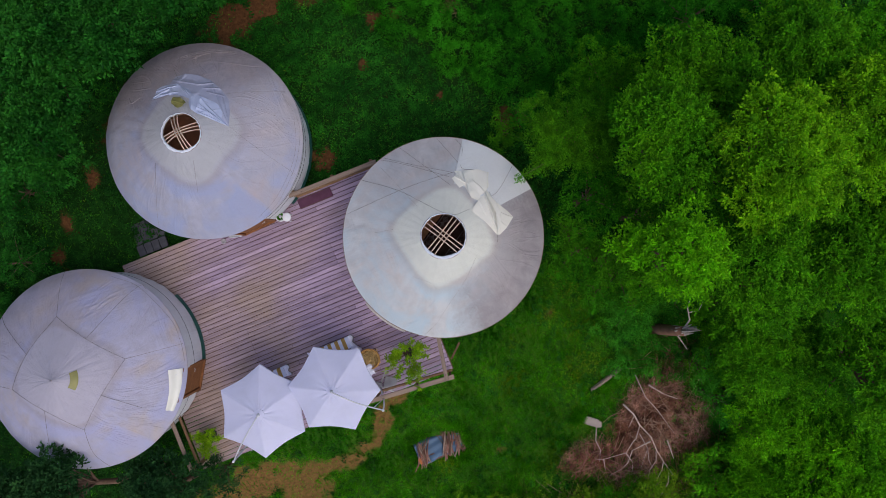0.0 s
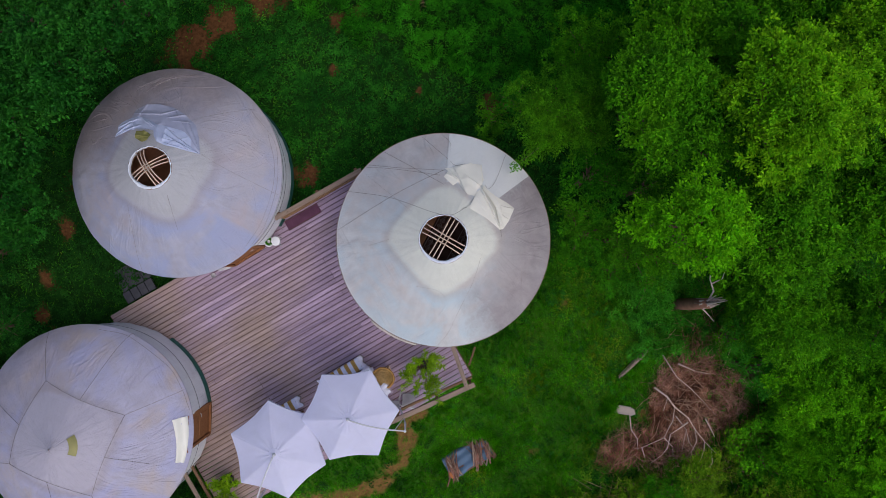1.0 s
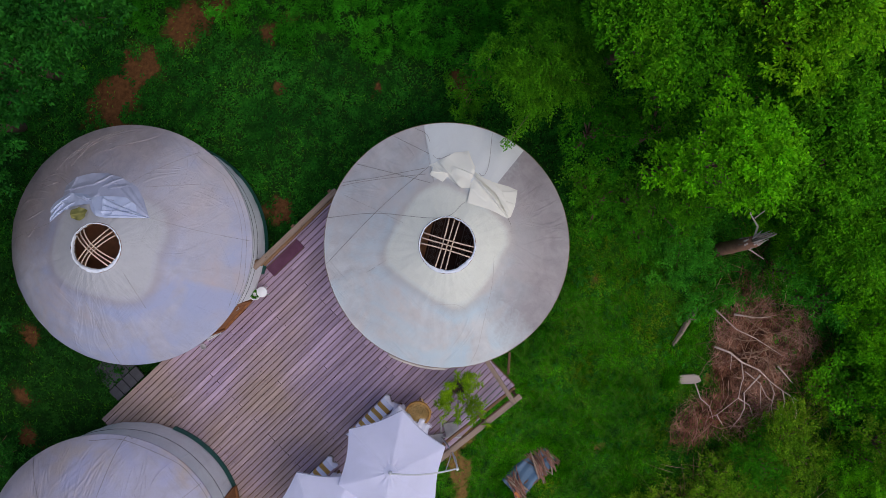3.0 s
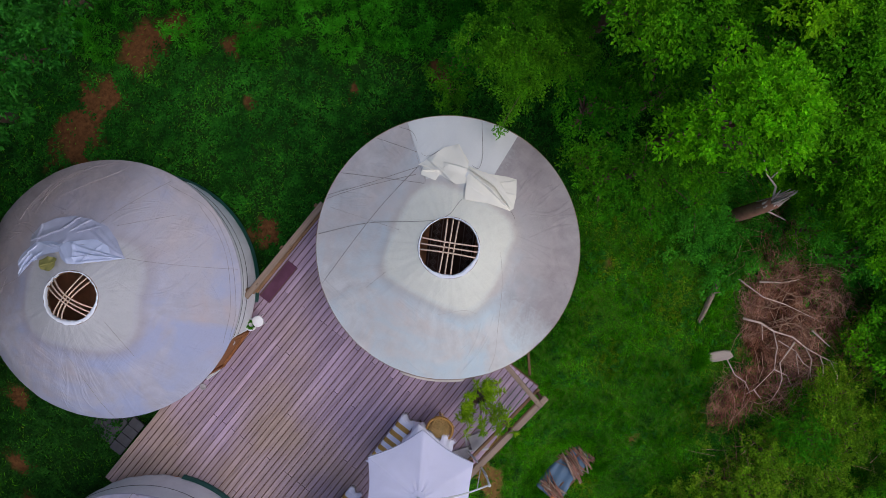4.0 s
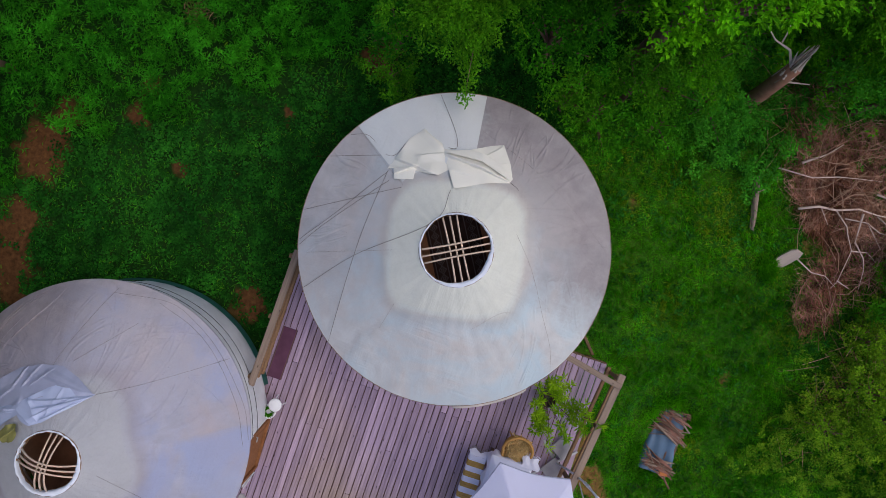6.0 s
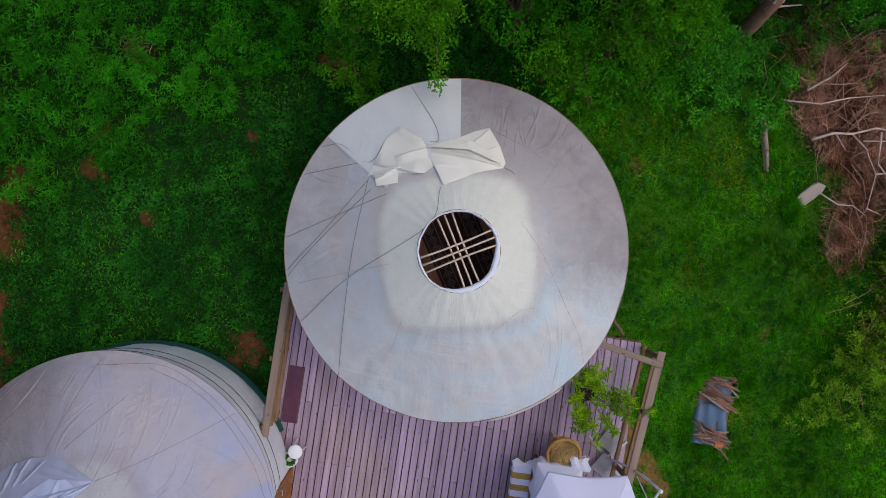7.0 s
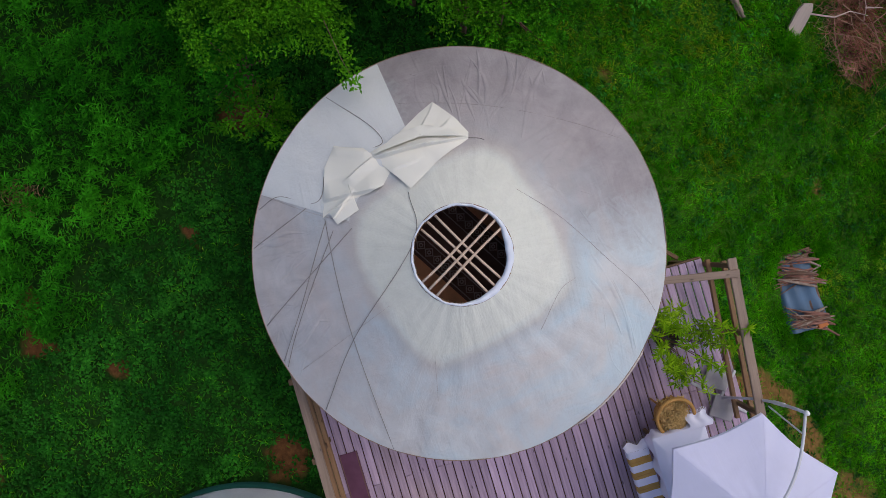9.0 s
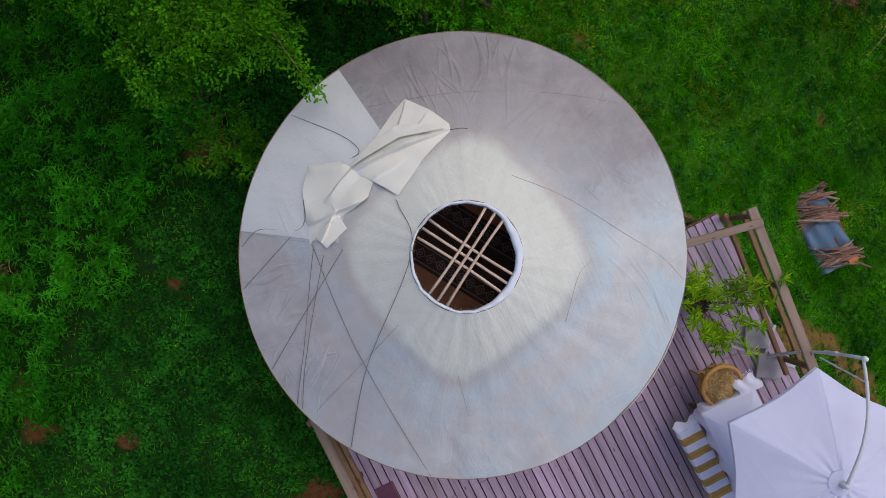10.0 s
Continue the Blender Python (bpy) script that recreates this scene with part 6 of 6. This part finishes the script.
def build_cover():
    rr = np.random.default_rng(77)
    # rosettes of weeds
    x, y = scatter(150000, rr)
    lawn, soil = lawn_at(x, y), soil_at(x, y)
    tall = smoothstep(5.6, 7.2, x + 0.8 * y + 0.5 * waves(x, y, 35, 2.5)) * smoothstep(2.0, 3.2, y)
    keep = rr.uniform(0, 1, len(x)) < (1 - 0.90 * lawn) * (1 - 0.96 * smoothstep(0.35, 0.8, soil)) * np.where(tall > 0.5, 0.80 + 0.18 * waves(x, y, 31, 1.5), 0.88 + 0.30 * waves(x, y, 31, 1.5))
    x, y, tall = x[keep], y[keep], tall[keep] > 0.5
    n = len(x)
    patch = 0.5 + 0.5 * waves(x, y, 41, 1.8)
    h = np.where(tall, 0.25 + 0.5 * rr.uniform(0, 1, n) + 0.40 * waves(x, y, 51, 1.0), 0.05 + 0.20 * rr.uniform(0, 1, n) * patch)
    size = np.where(tall, 0.105 + 0.04 * rr.uniform(0, 1, n), 0.045 + 0.030 * rr.uniform(0, 1, n) + 0.020 * patch)
    z = ground_z(x, y) + np.clip(h, 0.03, None)
    B, D, S, T = [], [], [], []
    turn = rr.uniform(0, 6.283, n)
    for j in range(9):
        a = turn + j * 2.4 + rr.normal(0, 0.2, n)
        drop = rr.uniform(0, 0.05, n) + np.where(tall, 0.16 * rr.uniform(0, 1, n), 0)
        some = tall | (j < 7)
        out = np.where(tall, 0.012, 0.030)
        B.append(np.c_[x + out * np.cos(a), y + out * np.sin(a), z - drop][some])
        D.append(np.c_[np.cos(a), np.sin(a), np.where(tall, rr.uniform(-0.1, 0.8, n), rr.uniform(-0.2, 0.45, n))][some])
        S.append(size[some])
        T.append(tall[some])
    B, D, S, T = np.concatenate(B), np.concatenate(D), np.concatenate(S), np.concatenate(T)
    W = S * np.where(T, 0.20, 0.68)
    # "ivy" is the west part of the weeds, coloured darker for the trees' shade
    west = ~T & (B[:, 0] + 0.35 * B[:, 1] + 0.5 * waves(B[:, 0], B[:, 1], 91, 2.5) < -6.2)
    low = ~T & ~west
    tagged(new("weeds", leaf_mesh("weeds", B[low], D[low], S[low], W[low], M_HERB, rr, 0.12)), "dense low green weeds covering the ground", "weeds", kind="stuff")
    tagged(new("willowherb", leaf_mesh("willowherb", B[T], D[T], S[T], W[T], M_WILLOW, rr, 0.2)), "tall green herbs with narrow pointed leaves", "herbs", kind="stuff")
    tagged(new("ivy", leaf_mesh("ivy", B[west], D[west], S[west], W[west], M_HERB_SHADED, rr, 0.12)), "low green weeds beside the yurts, coloured darker for tree shade", "ivy", kind="stuff")
    # mown grass, combed into swirls
    x, y = scatter(1080000, rr)
    lawn, soil = lawn_at(x, y), soil_at(x, y)
    dry = sum(w * np.exp(-((x - cx) ** 2 + (y - cy) ** 2) / r ** 2) for cx, cy, r, w in DRY) * (0.65 + 0.6 * waves(x, y, 67, 0.4))
    keep = rr.uniform(0, 1, len(x)) < (0.12 + 0.88 * lawn) * (1 - 0.90 * smoothstep(0.3, 0.65, soil)) * (0.92 + 0.12 * waves(x, y, 61, 1.1))
    x, y, dry = x[keep], y[keep], dry[keep]
    n = len(x)
    a = 3.0 * waves(x, y, 63, 1.3) + 1.6 * waves(x, y, 64, 0.35) + rr.normal(0, 0.75, n)
    lump = 0.5 + 0.5 * waves(x, y, 65, 0.45)
    b = np.c_[x, y, ground_z(x, y) + rr.uniform(0.0, 0.04, n) + 0.07 * lump * rr.uniform(0, 1, n)]
    d = np.c_[np.cos(a), np.sin(a), rr.uniform(0.10, 0.75, n)]
    ln = 0.08 + 0.055 * (1 + waves(x, y, 71, 1.7)) * rr.uniform(0.4, 1, n)
    old = rr.uniform(0, 1, n) < 0.015 + 0.85 * np.clip(dry, 0, 1)
    b[old, 2] += 0.03
    tagged(new("grass", leaf_mesh("grass", b[~old], d[~old], ln[~old], 0.0115, M_GRASS, rr, 0.30)), "rough green grass with bare worn spots", "grass", kind="stuff")
    tagged(new("dry_grass", leaf_mesh("dry_grass", b[old], d[old], ln[old] * 0.9, 0.013, M_DRY, rr, 0.35)), "yellowed dry grass blades among the lawn", "grass", kind="stuff")
    # longer tufts against the slab, the log and the stack
    spots = ((2.06, -7.68, 0.20, 420), (2.18, -7.62, 0.16, 160), (3.3, -6.98, 0.25, 110), (3.7, -6.86, 0.25, 110), (-2.2, -6.6, 0.35, 500), (-3.6, -6.55, 0.35, 500), (-2.3, -7.65, 0.35, 500), (-3.9, -6.95, 0.3, 350), (-2.05, -7.1, 0.25, 400))
    tx = np.concatenate([rr.normal(cx, r * 0.6, n) for cx, cy, r, n in spots])
    ty = np.concatenate([rr.normal(cy, r * 0.6, n) for cx, cy, r, n in spots])
    off = open_ground(tx, ty)
    tx, ty = tx[off], ty[off]
    a = rr.uniform(0, 6.283, len(tx))
    tagged(new("grass_tufts", leaf_mesh("grass_tufts", np.c_[tx, ty, ground_z(tx, ty) + rr.uniform(0, 0.10, len(tx))], np.c_[np.cos(a), np.sin(a), rr.uniform(0.5, 1.6, len(tx))], 0.26, 0.014, M_GRASS, rr, 0.2)), "longer green grass tufts left uncut", "grass", kind="stuff")
    # clover and dandelions in the lawn
    x, y = scatter(60000, rr)
    keep = rr.uniform(0, 1, len(x)) < lawn_at(x, y) * smoothstep(-0.1, 0.6, waves(x, y, 66, 1.4)) * (1 - 0.9 * smoothstep(0.3, 0.6, soil_at(x, y)))
    x, y = x[keep], y[keep]
    z = ground_z(x, y) + rr.uniform(0.07, 0.15, len(x))
    a0 = rr.uniform(0, 6.283, len(x))
    B = np.concatenate([np.c_[x, y, z]] * 4)
    a = np.concatenate([a0 + 1.6 * j for j in range(4)])
    D = np.c_[np.cos(a), np.sin(a), rr.uniform(0, 0.35, len(a))]
    size = np.tile(0.022 + 0.024 * rr.uniform(0, 1, len(x)) ** 3, 4)
    tagged(new("clover", leaf_mesh("clover", B, D, size, size * 0.62, M_CLOVER, rr, 0.1)), "small clover and dandelion leaves in the lawn", "weeds", kind="stuff")


DRY = ((2.75, -5.9, 0.5, 1.2), (0.25, -5.6, 0.45, 1.1), (0.9, -4.3, 0.28, 1.0), (2.4, -3.7, 0.3, 1.2), (1.3, -7.6, 0.5, 0.35), (1.9, -6.6, 0.5, 0.3), (3.2, -4.4, 0.6, 0.5), (2.0, -8.0, 0.4, 0.8), (-3.1, -7.9, 0.4, 1.0), (0.7, -8.9, 0.5, 0.9), (3.2, -3.0, 0.5, 0.7), (3.4, -6.2, 0.5, 0.6))


def thicket(name, n, inside, low, high, lump, size, mat, seed, label):
    """Sprays of leaves over a lumpy mass, with dark gaps between the lumps."""
    rr = np.random.default_rng(seed)
    x, y = rr.uniform(-4, 12, n), rr.uniform(-16.5, -2.5, n)
    w = inside(x, y)
    f = np.clip(0.5 + 0.6 * waves(x, y, seed, lump) + 0.25 * waves(x, y, seed + 1, lump * 0.35), 0, 1)
    keep = rr.uniform(0, 1, n) < w * (0.25 + 0.75 * f)
    x, y, f = x[keep], y[keep], f[keep]
    m = len(x)
    z = ground_z(x, y) + low + (high - low) * f * rr.uniform(0.55, 1.0, m)
    turn, big = rr.uniform(0, 6.283, m), size * rr.uniform(0.7, 1.3, m)
    B, D = [], []
    for j in range(7):
        a = turn + 2.4 * j
        B.append(np.c_[x + 0.5 * big * np.cos(a), y + 0.5 * big * np.sin(a), z - rr.uniform(0, 0.10, m)])
        D.append(np.c_[np.cos(a), np.sin(a), rr.uniform(-0.2, 0.6, m)])
    S = np.tile(big, 7)
    tagged(new(name, leaf_mesh(name, np.concatenate(B), np.concatenate(D), S, S * 0.55, mat, rr, 0.15)), label, "undergrowth", kind="stuff")


def off_pile(x, y):
    return np.minimum(smoothstep(0.85, 1.15, np.hypot((x - 4.3) / 2.1, (y + 8.9) / 1.75)), smoothstep(0.8, 1.2, np.hypot((x - 1.9) / 1.2, (y + 9.3) / 0.7)))


def nettle_bed(x, y):
    edge = 0.5 * waves(x, y, 14, 1.2)
    bed = smoothstep(3.5, 4.3, x + edge) * smoothstep(-3.2, -3.8, y + edge) * smoothstep(9.5, 8.5, x) * smoothstep(-10.6, -9.8, y)
    shoots = np.exp(-((x - 5.0) ** 2 + (y + 9.5) ** 2) / 0.25) * 0.5
    return np.maximum(bed * off_pile(x, y), shoots)


def scrub_bed(x, y):
    edge = 0.5 * waves(x, y, 15, 1.2)
    return smoothstep(-9.6, -10.4, y + edge - 0.28 * np.clip(-x, 0, 4)) * smoothstep(-3.5, -2.5, x) * smoothstep(6.5, 5.0, x + edge) * off_pile(x, y)


def fern_bed(x, y):
    edge = 0.5 * waves(x, y, 16, 1.2)
    wood_edge = smoothstep(6.4, 7.2, x + edge) * smoothstep(-4.0, -5.0, y)
    return np.maximum(np.maximum(wood_edge, smoothstep(4.5, 6.0, x + edge) * smoothstep(-9.8, -10.6, y)), smoothstep(-13.2, -14.0, y + edge)) * smoothstep(11, 10, x)


build_cover()
thicket("nettles", 34000, nettle_bed, 0.10, 0.55, 0.9, 0.075, M_NETTLE, 201, "dense green nettles round the brush pile")
thicket("scrub", 42000, scrub_bed, 0.10, 0.85, 0.8, 0.055, M_SCRUB, 211, "olive green fine-leaved scrub with dry stems")
thicket("undergrowth", 54000, fern_bed, 0.55, 1.75, 1.1, 0.095, M_LIME, 221, "leafy green undergrowth at the wood's edge")
